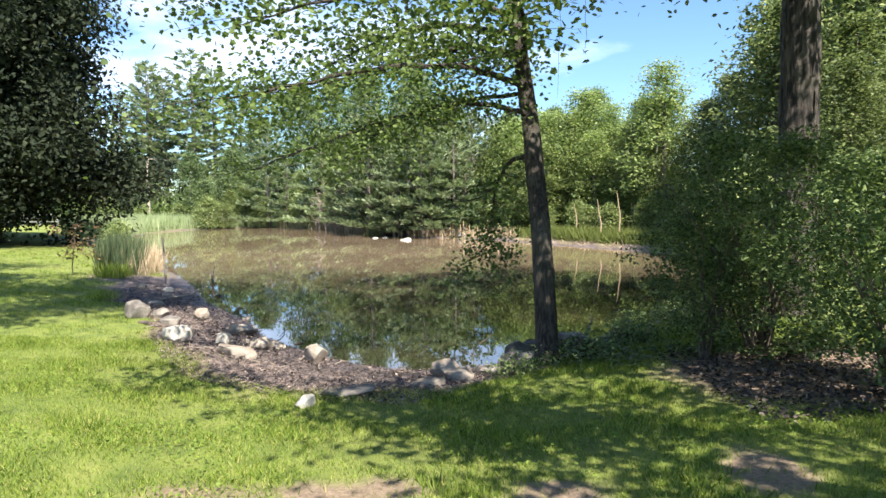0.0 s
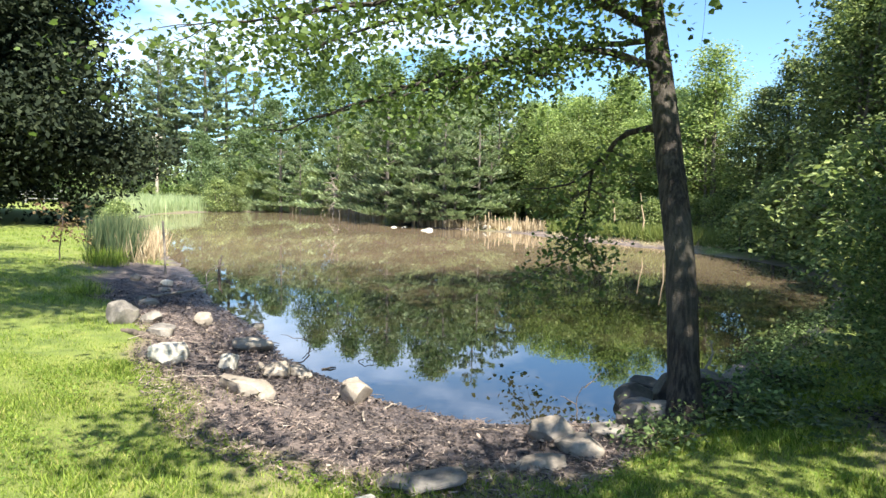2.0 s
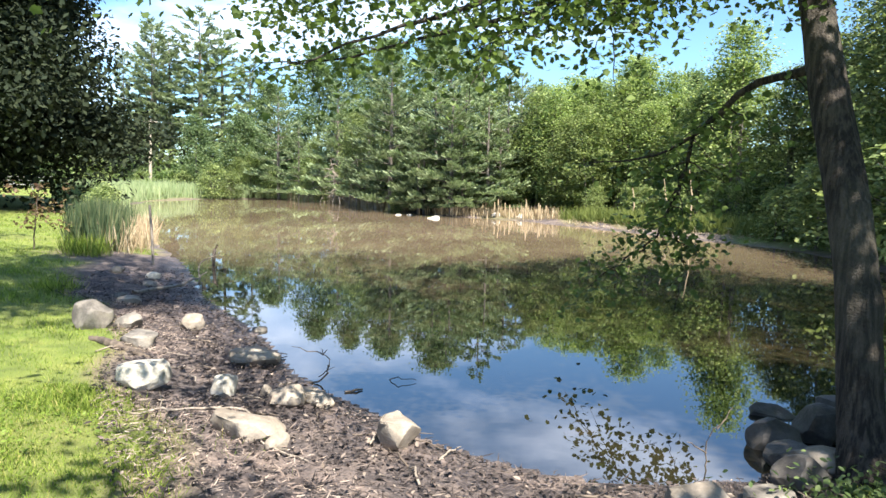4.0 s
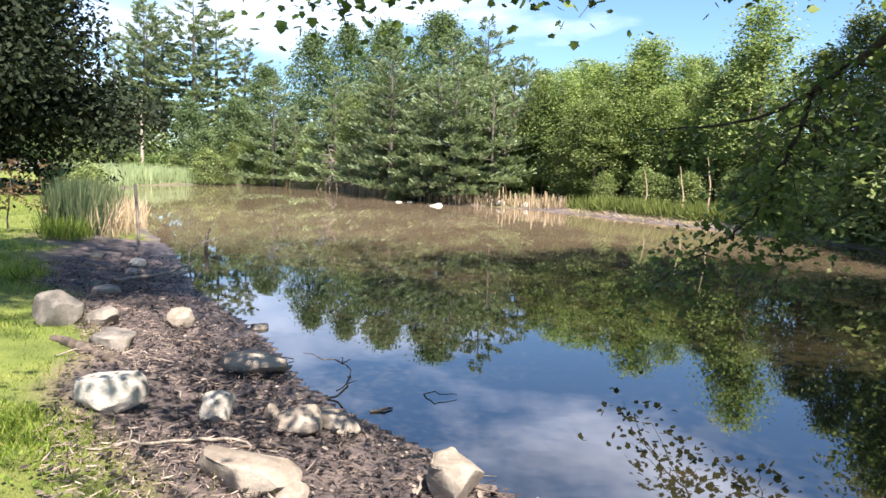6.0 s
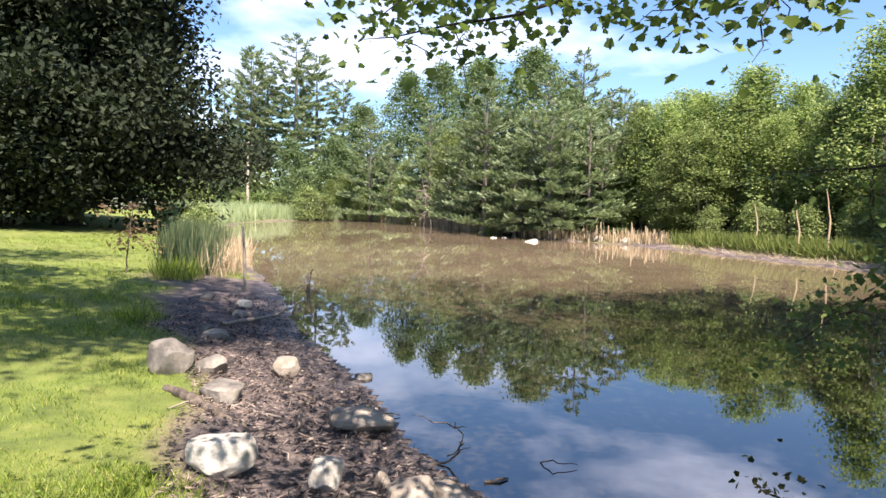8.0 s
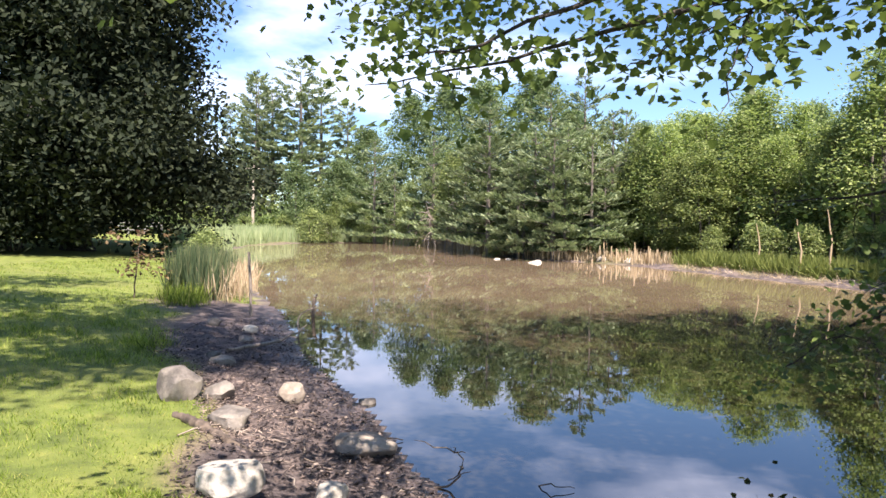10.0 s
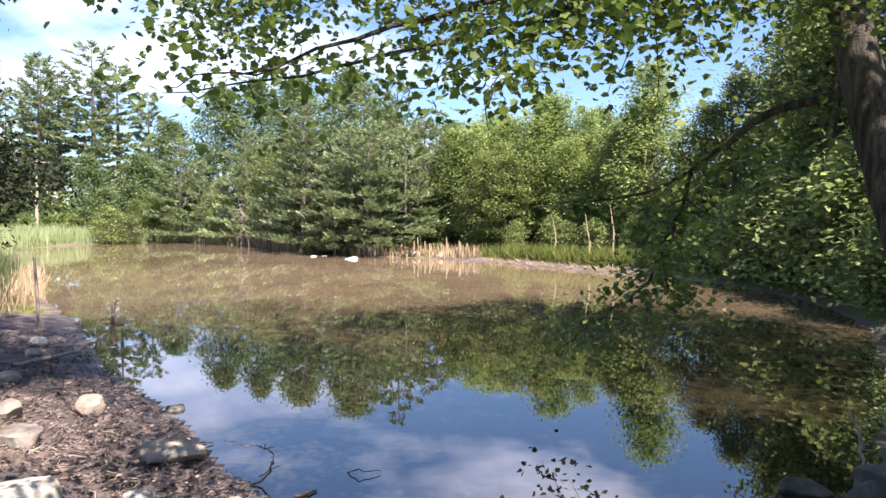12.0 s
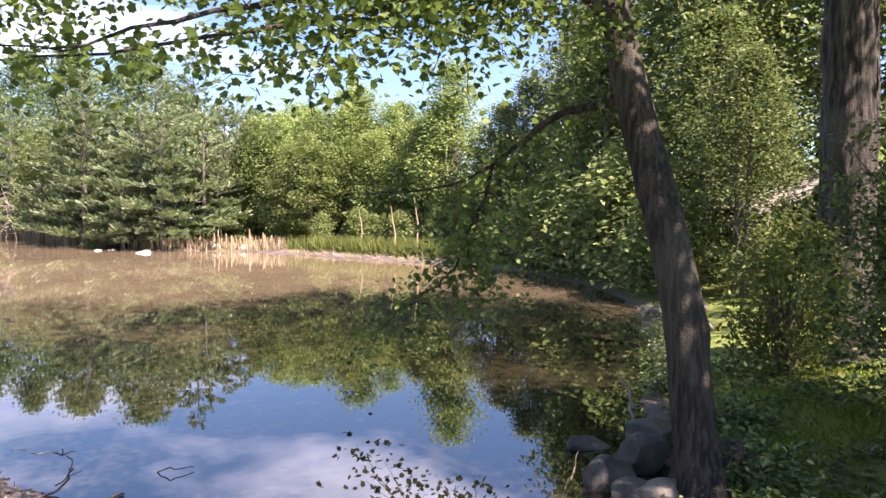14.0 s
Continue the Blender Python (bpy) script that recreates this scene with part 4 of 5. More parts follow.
plant(big_tree, [(12.2, 24.5, 0.72, 1.1), (13.8, 20.0, 0.95, 1.0), (11.3, 18.4, 0.55, 1.2), (15.2, 28.5, 0.8, 1.0), (20, 20, 1.1, 1.0), (16.5, 24, 1.1, 1.0), (17.5, 17.5, 1.1, 1.0), (13.0, 31.5, 0.6, 1.0), (9.8, 15.6, 0.42, 1.1), (14.2, 26.6, 1.05, 1.0), (16.0, 31.5, 0.85, 1.0), (12.4, 33.0, 0.52, 1.1)], "leafy trees on the near bank", 8)
shrubs = row([(-1, 43, 0.5), (-3, 52, 0.6), (-14.5, 64, 0.9), (-16.5, 64, 0.95), (-19, 64, 0.9), (-12.2, 66, 0.9), (-10, 64, 0.8), (-7.2, 60, 0.7), (-22, 62, 0.8), (-24.5, 58, 0.9), (10.5, 40, 0.55), (12.2, 38.5, 0.5), (14.6, 37, 0.55), (17, 35, 0.5), (19, 34, 0.55), (21, 32.5, 0.5), (23.2, 31, 0.55), (26, 30, 0.6), (28.5, 29, 0.7)], r, 1.0)
plant(shrub_far, shrubs + [(10.3, 22.4, 1.0, 1.2), (10.0, 19.6, 1.1, 1.2), (9.0, 17.4, 0.8, 1.2), (10.2, 25.6, 0.9, 1.2), (9.9, 28.2, 0.6, 1.2), (10.9, 21.0, 1.3, 1.1), (10.8, 24.0, 1.2, 1.1), (-11.8, 22.5, 0.28, 1.0), (-13.2, 24.5, 0.45, 1.0), (-14.5, 27, 0.5, 1.0), (8.6, 12.6, 0.4, 1.0), (9.4, 14.2, 0.42, 1.0)], "shrubs along the shore", 9)

# woods that close the place around and behind
behind = [(-24, 14, 1.0, 1.2), (-24, 0, 1.0, 1.3), (-14, -18, 1.1, 1.3), (2, -22, 1.1, 1.3), (17, -10, 1.1, 1.3), (18, 4, 1.0, 1.2), (15, 9, 0.95, 1.1), (24, 12, 1.1, 1.1), (24, 30, 1.0, 1.1)]
for bx, by, bs, bw in behind:
    ob = copy_thing(big_tree, Matrix())
    ob.matrix_basis = pose(bx, by, gz(bx, by) - 0.05, 0, 0, bx * 37 % 360) @ Matrix.Diagonal((bs * bw, bs * bw, bs, 1))


# ---- stones ----
def stone(x, y, sx, sy, sz, turn, seed, material, label, sink=0.25, name="stone", flat_top=0.0):
    r = np.random.default_rng(seed)
    bm = bmesh.new()
    bmesh.ops.create_icosphere(bm, subdivisions=4 if y < 12 and sx > 0.28 else 3, radius=1.0)
    planes = unit(r.normal(0, 1, (15, 3)))
    depth = r.uniform(0.62, 0.92, 15)
    off = Vector(r.uniform(-9, 9, 3))
    for v in bm.verts:
        p = np.array(v.co)
        p = p * (0.60 + 0.36 / np.abs(p).max())
        for n, d in zip(planes, depth):
            k = p @ n - d
            if k > 0:
                p = p - n * k * 0.96
        if flat_top and p[2] > flat_top:
            p[2] = flat_top + (p[2] - flat_top) * 0.3 + 0.2 * p[0] * (seed % 3 - 1) + 0.14 * p[1] * (seed % 2 - 0.5)
        q = Vector(p)
        p = p * (1 + 0.09 * noise.noise(q * 1.3 + off) + 0.03 * noise.noise(q * 4 + off) + 0.016 * noise.noise(q * 10 + off))
        v.co = (p[0] * sx * 0.47, p[1] * sy * 0.47, p[2] * sz * 0.52)
    me = bpy.data.meshes.new("stone")
    bm.to_mesh(me)
    bm.free()
    me.polygons.foreach_set("use_smooth", np.ones(len(me.polygons), dtype=bool))
    me.set_sharp_from_angle(angle=radians(22))
    me.materials.append(material)
    ob = new(name, me)
    ob.matrix_basis = pose(x, y, max(gz(x, y), WATER - 0.12) + sz * (0.5 - sink), r.uniform(-6, 6), r.uniform(-6, 6), turn)
    return tagged(ob, label, "stone")


stone(-5.92, 11.05, 0.50, 0.44, 0.42, 15, 53, M_STONE, "angular dark grey boulder with a flat pale top on mud", 0.22)
stone(-5.55, 11.2, 0.36, 0.28, 0.24, 40, 2, M_STONE, "small grey stone half sunk in mud")
stone(-5.0, 10.35, 0.58, 0.36, 0.26, -8, 3, M_STONE, "low flat-topped grey stone on dark mud", flat_top=0.5)
stone(-4.17, 8.75, 0.46, 0.42, 0.36, -12, 4, M_STONE_WHITE, "white lichened boulder with green moss patches", 0.2, flat_top=0.6)
stone(-4.92, 11.6, 0.36, 0.28, 0.26, 60, 5, M_STONE_TAN, "tan pointed stone on wet mud", 0.2)
stone(-3.68, 10.32, 0.62, 0.50, 0.24, 10, 56, M_STONE_TAN, "flat grey-tan slab at the water's edge", 0.2)
stone(-3.50, 8.85, 0.30, 0.24, 0.26, 70, 7, M_STONE_WHITE, "pale mottled stone standing in mud", 0.2)
stone(-3.18, 9.08, 0.13, 0.12, 0.16, 20, 8, M_STONE_TAN, "small reddish tan stone")
stone(-2.93, 8.86, 0.36, 0.30, 0.26, 10, 9, M_STONE_TAN, "rounded tan stone on the shore")
stone(-2.70, 9.02, 0.44, 0.26, 0.18, -25, 10, M_STONE_TAN, "long low tan stone at the water's edge")
stone(-1.88, 8.1, 0.44, 0.40, 0.36, 25, 11, M_STONE_TAN, "blocky tan boulder at the water's edge", 0.2, flat_top=0.6)
stone(-2.94, 7.85, 0.66, 0.36, 0.30, -8, 12, M_STONE_TAN, "long pale tan boulder with a mossy end", 0.3, flat_top=0.5)
stone(-2.68, 7.66, 0.22, 0.18, 0.18, 30, 42, M_STONE_TAN, "small pale stone leaning on the long boulder", 0.25)
stone(-8.2, 16.0, 0.30, 0.24, 0.2, 0, 13, M_STONE, "small grey stone on mud")
stone(-7.1, 15.0, 0.30, 0.24, 0.16, 30, 14, M_STONE_TAN, "small tan stone on mud")
stone(-7.5, 16.0, 0.34, 0.22, 0.2, 10, 15, M_STONE_WHITE, "small pale stone on mud")
stone(-6.45, 13.0, 0.42, 0.30, 0.2, 0, 16, M_STONE_TAN, "flat tan stone on mud")
stone(-6.75, 13.3, 0.26, 0.2, 0.14, 0, 17, M_STONE, "small flat grey stone")
stone(-4.15, 12.0, 0.24, 0.18, 0.13, 0, 18, M_STONE, "stone top breaking the water", 0.4)
stone(-0.98, 5.62, 0.72, 0.42, 0.16, -5, 19, M_STONE, "flat grey stone slab sunk in the lawn's edge", 0.3, flat_top=0.3)
stone(-1.3, 5.05, 0.24, 0.34, 0.18, 10, 20, M_STONE_WHITE, "pale stone in the grass", 0.35)
stone(-0.12, 6.1, 0.52, 0.30, 0.2, 20, 21, M_STONE_TAN, "flat tan stone on the shore", 0.3, flat_top=0.4)
stone(0.07, 7.0, 0.46, 0.34, 0.32, -20, 22, M_STONE_TAN, "blocky pale tan stone on the shore", 0.2)
stone(0.25, 6.55, 0.5, 0.34, 0.22, -35, 23, M_STONE_TAN, "tan stone leaning on another", 0.3)
stone(0.95, 7.55, 0.44, 0.32, 0.30, 0, 24, M_STONE_DARK, "dark wet rounded stone at the water's edge", 0.25)
stone(0.62, 7.28, 0.5, 0.34, 0.18, 0, 25, M_STONE, "flat grey stone between the weeds", 0.3, flat_top=0.4)
stone(1.08, 8.05, 0.52, 0.32, 0.26, 20, 26, M_STONE_DARK, "dark ledge stone against the maple's foot", 0.25, flat_top=0.4)
stone(2.0, 8.95, 0.75, 0.6, 0.36, 15, 27, M_STONE_DARK, "dark low boulder standing in the water", 0.3)
stone(1.12, 8.42, 0.5, 0.4, 0.34, -10, 28, M_STONE_DARK, "dark boulder at the water's edge", 0.25)
stone(1.55, 8.55, 0.5, 0.45, 0.42, 30, 29, M_STONE_DARK, "dark boulder beside the maple", 0.25)
stone(1.45, 9.2, 0.5, 0.36, 0.26, 0, 30, M_STONE_DARK, "dark low stone in the water", 0.4)
stone(1.25, 7.98, 0.6, 0.4, 0.24, -20, 31, M_STONE_TAN, "flat brown stone at the maple's foot", 0.3)
stone(6.75, 14.9, 0.6, 0.5, 0.36, 0, 32, M_STONE, "pale grey boulder on the far bank", 0.25)
stone(7.75, 14.75, 0.7, 0.5, 0.36, 30, 33, M_STONE, "pale grey boulder on the bank", 0.25)
stone(6.4, 13.2, 0.6, 0.4, 0.3, 10, 34, M_STONE, "pale stone under the shrub", 0.25)
stone(-3.35, 41.2, 0.95, 0.6, 0.42, 0, 35, M_STONE_WHITE, "white boulder at the far water's edge", 0.3)
stone(-5.7, 44.1, 0.6, 0.4, 0.28, 20, 36, M_STONE_WHITE, "pale stone on the far shore", 0.3)
stone(-5.0, 44.3, 0.5, 0.4, 0.25, 20, 37, M_STONE_WHITE, "pale stone on the far shore", 0.3)
stone(0.2, 42.6, 0.8, 0.5, 0.35, 10, 38, M_STONE_WHITE, "pale boulder on the far shore", 0.3)
stone(1.5, 41.6, 0.6, 0.5, 0.3, 40, 39, M_STONE_WHITE, "pale stone on the far shore", 0.3)
stone(-8.3, 54, 0.8, 0.6, 0.5, 0, 40, M_STONE_WHITE, "pale stone on the far shore", 0.3)
stone(-6.0, 49.5, 0.7, 0.5, 0.4, 0, 41, M_STONE_WHITE, "pale stone on the far shore", 0.3)


# ---- undergrowth and reeds ----
def strip_points(pts, n, width, r):
    """Random places along a line of points, within a width to either side."""
    p = np.asarray(pts, float)
    seg = np.linalg.norm(np.diff(p, axis=0), axis=1)
    u = r.uniform(0, seg.sum(), n)
    i = np.searchsorted(np.cumsum(seg), u)
    h = ((u - np.concatenate([[0], np.cumsum(seg)])[i]) / seg[i])[:, None]
    q = p[i] * (1 - h) + p[i + 1] * h
    return q + r.uniform(-1, 1, q.shape) * width


def undergrowth():
    r = np.random.default_rng(101)
    line = [(-30, 22), (-38, 34), (-46, 48), (-46, 66), (-38, 80), (-30, 84), (-20, 79), (-13, 72), (-6, 58), (-2, 52), (3, 49), (7, 46), (11, 41), (14, 37), (16, 32), (17, 26), (16, 18), (15, 12)]
    q = strip_points(line, 7000, 2.6, r)
    z = ground_z(q[:, 0], q[:, 1]) + r.uniform(0.1, 1, len(q)) ** 0.8 * (2.6 + 1.0 * np.sin(q[:, 0] * 0.9))
    v, f = leaves_round(np.c_[q, z], 10, 0.45, 0.40, r, DIAMOND, 0.8)
    tagged(new("undergrowth", mesh_of("undergrowth", v, f, M_BUSH)), "dense dark green undergrowth beneath the far trees", "undergrowth", kind="stuff")
    line = [(-56, 60), (-46, 84), (-30, 93), (-16, 86), (-8, 73), (0, 62), (8, 55), (14, 47), (20, 38)]
    q = strip_points(line, 5200, 2.5, r)
    z = ground_z(q[:, 0], q[:, 1]) + r.uniform(0.05, 1, len(q)) ** 0.8 * (5.0 + 1.6 * np.sin(q[:, 0] * 0.7))
    v, f = leaves_round(np.c_[q, z], 10, 0.6, 0.55, r, DIAMOND, 0.8)
    tagged(new("thicket", mesh_of("thicket", v, f, M_LEAFY)), "dense leafy thicket far behind the pond", "undergrowth", kind="stuff")
    line = [(3.8, 39.2), (6.0, 35.2), (8.2, 32.2), (10.2, 29), (11, 25)]
    q = strip_points(line, 2600, 1.2, r)
    q = q[shore_distance(q[:, 0], q[:, 1]) > 1.3]
    at = np.repeat(np.c_[q, ground_z(q[:, 0], q[:, 1])], 5, axis=0) + r.normal(0, 0.08, (len(q) * 5, 3)) * [1, 1, 0]
    v, f = scatter(BLADE, at, r.normal(0, 0.35, at.shape) + [0, 0, 1], r.normal(0, 1, at.shape) * [1, 1, 0.1], r.uniform(0.35, 0.85, len(at)) * 1.0)
    tagged(new("tall_grass", mesh_of("tall_grass", v, f, M_YELLOW)), "tall bright grass and ferns on the far bank", "grass", kind="stuff")


def reeds(name, label, line, width, n, lo, hi, material, seed, lean=0.14, wide=1.0, blades=1, min_d=-0.6):
    r = np.random.default_rng(seed)
    q = strip_points(line, n, width, r)
    q = q[shore_distance(q[:, 0], q[:, 1]) > min_d]
    z = np.maximum(ground_z(q[:, 0], q[:, 1]), WATER - 0.15) - 0.03
    at = np.repeat(np.c_[q, z], blades, axis=0)
    tv = BLADE[0] * np.array([wide, 1, 1])
    v, f = scatter((tv, BLADE[1]), at, r.normal(0, lean, at.shape) * [1, 1, 0] + [0, 0, 1], r.normal(0, 1, at.shape) * [1, 1, 0.1], r.uniform(lo, hi, len(at)))
    return tagged(new(name, mesh_of(name, v, f, material)), label, "reeds", kind="stuff")


undergrowth()
reeds("cattails", "clump of tall green cattails at the water's edge", [(-10.4, 19.2), (-11.3, 21.0), (-12.6, 24.0)], (0.5, 0.8), 2000, 0.6, 1.4, M_REED, 111, 0.12, 0.36)
reeds("dry_cattails", "dry straw-coloured cattail stalks at the water's edge", [(-9.75, 19.3), (-10.6, 21.3), (-12.2, 25.0), (-13.5, 28)], (0.3, 0.7), 900, 0.35, 1.0, M_STRAW, 112, 0.25, 0.4)
reeds("reed_bed", "wide bed of pale green reeds at the pond's far end", [(-25.5, 46), (-28, 50), (-30, 58), (-30, 66), (-26, 71), (-21, 72)], (1.9, 1.6), 9000, 0.7, 1.7, M_REED_PALE, 113, 0.14, 0.9)
reeds("reed_bed", "low pale reeds thinning out along the far end", [(-24, 71.6), (-19, 71), (-15.5, 67)], (1.0, 0.7), 2600, 0.3, 0.9, M_REED_PALE, 123, 0.16, 1.0)
reeds("dry_reeds", "pale dry reeds along the far waterline", [(-19, 70.8), (-12, 63), (-8.5, 55.5), (-5.2, 48.6)], (0.8, 0.8), 2300, 0.5, 1.3, M_STRAW, 114, 0.16, 1.8)
reeds("dry_reeds", "straw-coloured dead reeds on the far shore", [(-3.5, 45.4), (-1.2, 43.6), (1.5, 42), (3.4, 39.6)], (0.6, 0.5), 1100, 0.25, 0.75, M_STRAW, 115, 0.2, 1.3)
reeds("dry_reeds", "straw and debris strewn on the far mud", [(3.5, 38.2), (5.8, 34.4), (7.6, 31.4), (9.4, 28.5)], (0.6, 0.6), 700, 0.15, 0.4, M_STRAW, 116, 1.6, 1.3)
reeds("shore_grass", "tufts of long green grass at the cattails' foot", [(-9.9, 17.9), (-10.6, 19.0)], (0.4, 0.4), 700, 0.25, 0.6, M_GRASS, 117, 0.35, 0.35)
reeds("weed_tuft", "bright tuft of grass on the lawn's edge", [(-8.05, 13.6), (-7.7, 13.3)], (0.28, 0.28), 260, 0.15, 0.34, M_GRASS, 118, 0.5, 0.4)


reeds("bank_grass", "rough green grass and weeds along the bank", [(2.7, 9.3), (3.6, 10.6), (4.9, 12.3), (6.5, 14.3), (8.2, 16.6), (9.6, 19.2)], (0.45, 0.45), 3200, 0.05, 0.14, M_CLOVER, 119, 0.7, 0.5, min_d=0.02)
reeds("shore_tufts", "sparse small grass tufts on the bare shore", [(-4.6, 8.2), (-3.6, 8.0), (-2.6, 7.4)], (0.35, 0.3), 160, 0.05, 0.16, M_GRASS, 120, 0.5, 0.5)


def bank_weeds():
    r = np.random.default_rng(125)
    n = 15000
    x, y = r.uniform(1.3, 6.5, n), r.uniform(6.6, 11.0, n)
    d = shore_distance(x, y)
    keep = (d > 0.15) & (d < 3.2) & (waves(x, y, 2.0) + 0.4 * waves(x, y, 5.0) > -0.05) & (np.hypot(x - 1.45, y - 7.75) > 0.3)
    x, y = x[keep], y[keep]
    h = 0.05 + 0.16 * r.uniform(0, 1, len(x)) * np.clip(0.6 + waves(x, y, 1.1), 0.1, 1.4)
    at = np.c_[x, y, ground_z(x, y) + h]
    v, f = scatter(OVAL, at, r.normal(0, 1, at.shape) * [1, 1, 0.25], r.normal(0, 0.4, at.shape) + [0, 0, 1], r.uniform(0.03, 0.085, len(x)))
    tagged(new("bank_weeds", mesh_of("bank_weeds", v, f, M_BUSH)), "broad-leaved weeds and creepers covering the shaded bank", "weeds", kind="stuff")


bank_weeds()


def stalk_row():
    """Broken cattail stalks that stand on the far shore, one by one."""
    r = np.random.default_rng(121)
    proto = None
    for k in range(60):
        u = r.uniform()
        x, y = np.array([-4.2, 45.6]) * (1 - u) + np.array([3.2, 40.2]) * u + r.normal(0, 0.35, 2)
        h = r.uniform(0.3, 1.05)
        if proto is None:
            ob = root("cattail_stalk", 0, 0, "broken pale cattail stalk standing on the far shore", "reeds", "cattail stalks on the far shore", z=0)
            v, f = tube4([(0, 0, 0, 0.05), (0.01, 0, 0.5, 0.05), (0.02, 0.01, 1.0, 0.035)], 6, 6, 0.004, 0.1, 3)
            child("stalk", mesh_of("stalk", v, f, M_STRAW, True), ob)
            proto = ob
        else:
            ob = copy_thing(proto, Matrix())
        ob.matrix_basis = pose(x, y, gz(x, y) - 0.03, r.normal(0, 4), r.normal(0, 4), r.uniform(0, 360)) @ Matrix.Diagonal((0.8, 0.8, h, 1))


stalk_row()


def bare_tree(x, y, h, seed, lean, label="bare grey dead tree with drooping broken branches"):
    r = np.random.default_rng(seed)
    ob = root("dead_tree", x, y, label, "dead tree", "dead trees on the far shore")
    v, f = tube4([(0, 0, 0, 0.07), (lean * 0.4, 0, h * 0.5, 0.05), (lean, 0.1, h, 0.012)], 10, 6, 0.03, 0.05, seed)
    child("trunk", mesh_of("trunk", v, f, M_DEAD, True), ob)
    wood = []
    for k in range(26):
        t = r.uniform(0.15, 0.95)
        b = np.array([lean * t, 0.05, h * t])
        a = r.uniform(0, 2 * np.pi)
        ln = r.uniform(0.6, 1.7) * (1.1 - 0.5 * t)
        e = b + np.array([np.cos(a) * ln, np.sin(a) * ln, -r.uniform(0.1, 0.9) * ln])
        wood.append(tube4([(*b, 0.034), (*((b + e) / 2 + [0, 0, 0.08]), 0.026), (*e, 0.010)], 6, 4, 0.03, 0, seed + k))
    for v, f in wood:
        child("branch", mesh_of("branch", v, f, M_DEAD, True), ob)


for k, (b, d, h, ln) in enumerate([(-6.6, 57.5, 4.4, 0.6), (-5.9, 56, 4.0, -0.9), (-5.2, 54.5, 4.6, 0.7), (-7.3, 59.5, 3.8, -0.6), (-4.6, 52.5, 3.6, 0.9)]):
    bare_tree(*fan(b, d), h, 130 + k, ln)
for k, (b, d, h) in enumerate([(22.6, 28.6, 2.2), (24.6, 27.6, 2.6), (19.8, 31.5, 2.0)]):
    x, y = fan(b, d)
    ob = root("birch_sapling", x, y, "thin pale birch trunk at the far waterline", "tree", "pale saplings on the far bank")
    v, f = tube4([(0, 0, 0, 0.045), (0.05, 0, h * 0.5, 0.035), (-0.1, 0.1, h, 0.012)], 8, 6, 0.02, 0.04, k)
    child("trunk", mesh_of("trunk", v, f, M_STRAW, True), ob)


# ---- pole, cables, fence, shelter ----
def utility_pole():
    x, y = fan(-21.0, 66)
    ob = root("utility_pole", x, y, "tall weathered wooden utility pole beyond the reeds", "utility pole")
    v, f = tube4([(0, 0, 0, 0.17), (0.05, 0, 3.5, 0.15), (0.1, 0, 7.4, 0.12)], 10, 10, 0, 0.02, 1)
    child("pole", mesh_of("pole", v, f, M_POLE, True), ob)
    v, f = tube4([(-0.7, 0, 7.0, 0.06), (0.1, 0, 7.02, 0.06), (0.9, 0, 7.0, 0.06)], 5, 6, 0, 0, 2)
    child("crossarm", mesh_of("crossarm", v, f, M_POLE, True), ob)
    zb = gz(x, y)
    for k, dz in enumerate((7.0, 5.6)):
        ends = [(x + 0.1, y, zb + dz), (x + 14, y + 6, zb + dz - 0.5), (x + 30, y + 14, zb + dz + 0.2)]
        v, f = tube4([(*p, 0.022) for p in ends], 16, 5, 0, 0, k)
        tagged(new("overhead_cable", mesh_of("overhead_cable", v, f, M_WIRE, True)), "thin black overhead cable slung from the pole", "cable", "overhead cables")


def box_mesh(name, size, material, bevel=0.008):
    bm = bmesh.new()
    bmesh.ops.create_cube(bm, size=1)
    for v in bm.verts:
        v.co = (v.co.x * size[0], v.co.y * size[1], v.co.z * size[2])
    bmesh.ops.bevel(bm, geom=bm.edges[:], offset=bevel, segments=1, affect="EDGES")
    me = bpy.data.meshes.new(name)
    bm.to_mesh(me)
    bm.free()
    me.materials.append(material)
    return me


def rail_fence():
    x, y = fan(-29.6, 56)
    ob = root("rail_fence", x, y, "pale grey wooden rail fence at the lawn's far end", "fence")
    post, rail = box_mesh("post", (0.14, 0.14, 1.2), M_WHITE_FENCE, 0.012), box_mesh("rail", (5.2, 0.06, 0.08), M_WHITE_FENCE)
    for k in range(4):
        p = child("post", post, ob)
        p.location = (-2.5 + 1.66 * k, 0, 0.6)
    for z in (0.45, 0.8, 1.1):
        p = child("rail", rail, ob)
        p.location = (0, -0.1, z)


def shelter():
    """The open wooden frame with a sloping roof edge behind the shrub."""
    x, y = 12.8, 17.0
    ob = root("lean_to", x, y, "old grey wooden lean-to frame with a sloping roof edge", "shelter")
    for name, size, loc, rot in (("post", (0.14, 0.14, 2.1), (-0.9, 0, 1.05), 0), ("post", (0.14, 0.14, 2.5), (0.5, 0.1, 1.25), 0), ("post", (0.14, 0.14, 2.9), (2.0, 0.2, 1.45), 0),
                                 ("roof_beam", (4.6, 0.16, 0.14), (0.9, 0, 2.42), -16), ("cross_beam", (3.4, 0.1, 0.12), (0.6, 0.05, 2.0), 0), ("roof_board", (4.8, 2.2, 0.05), (0.95, 1.0, 2.55), -16)):
        p = child(name, box_mesh(name, size, M_BOARD, 0.01), ob)
        p.matrix_basis = pose(*loc, 0, rot, 0)


utility_pole()
rail_fence()
shelter()

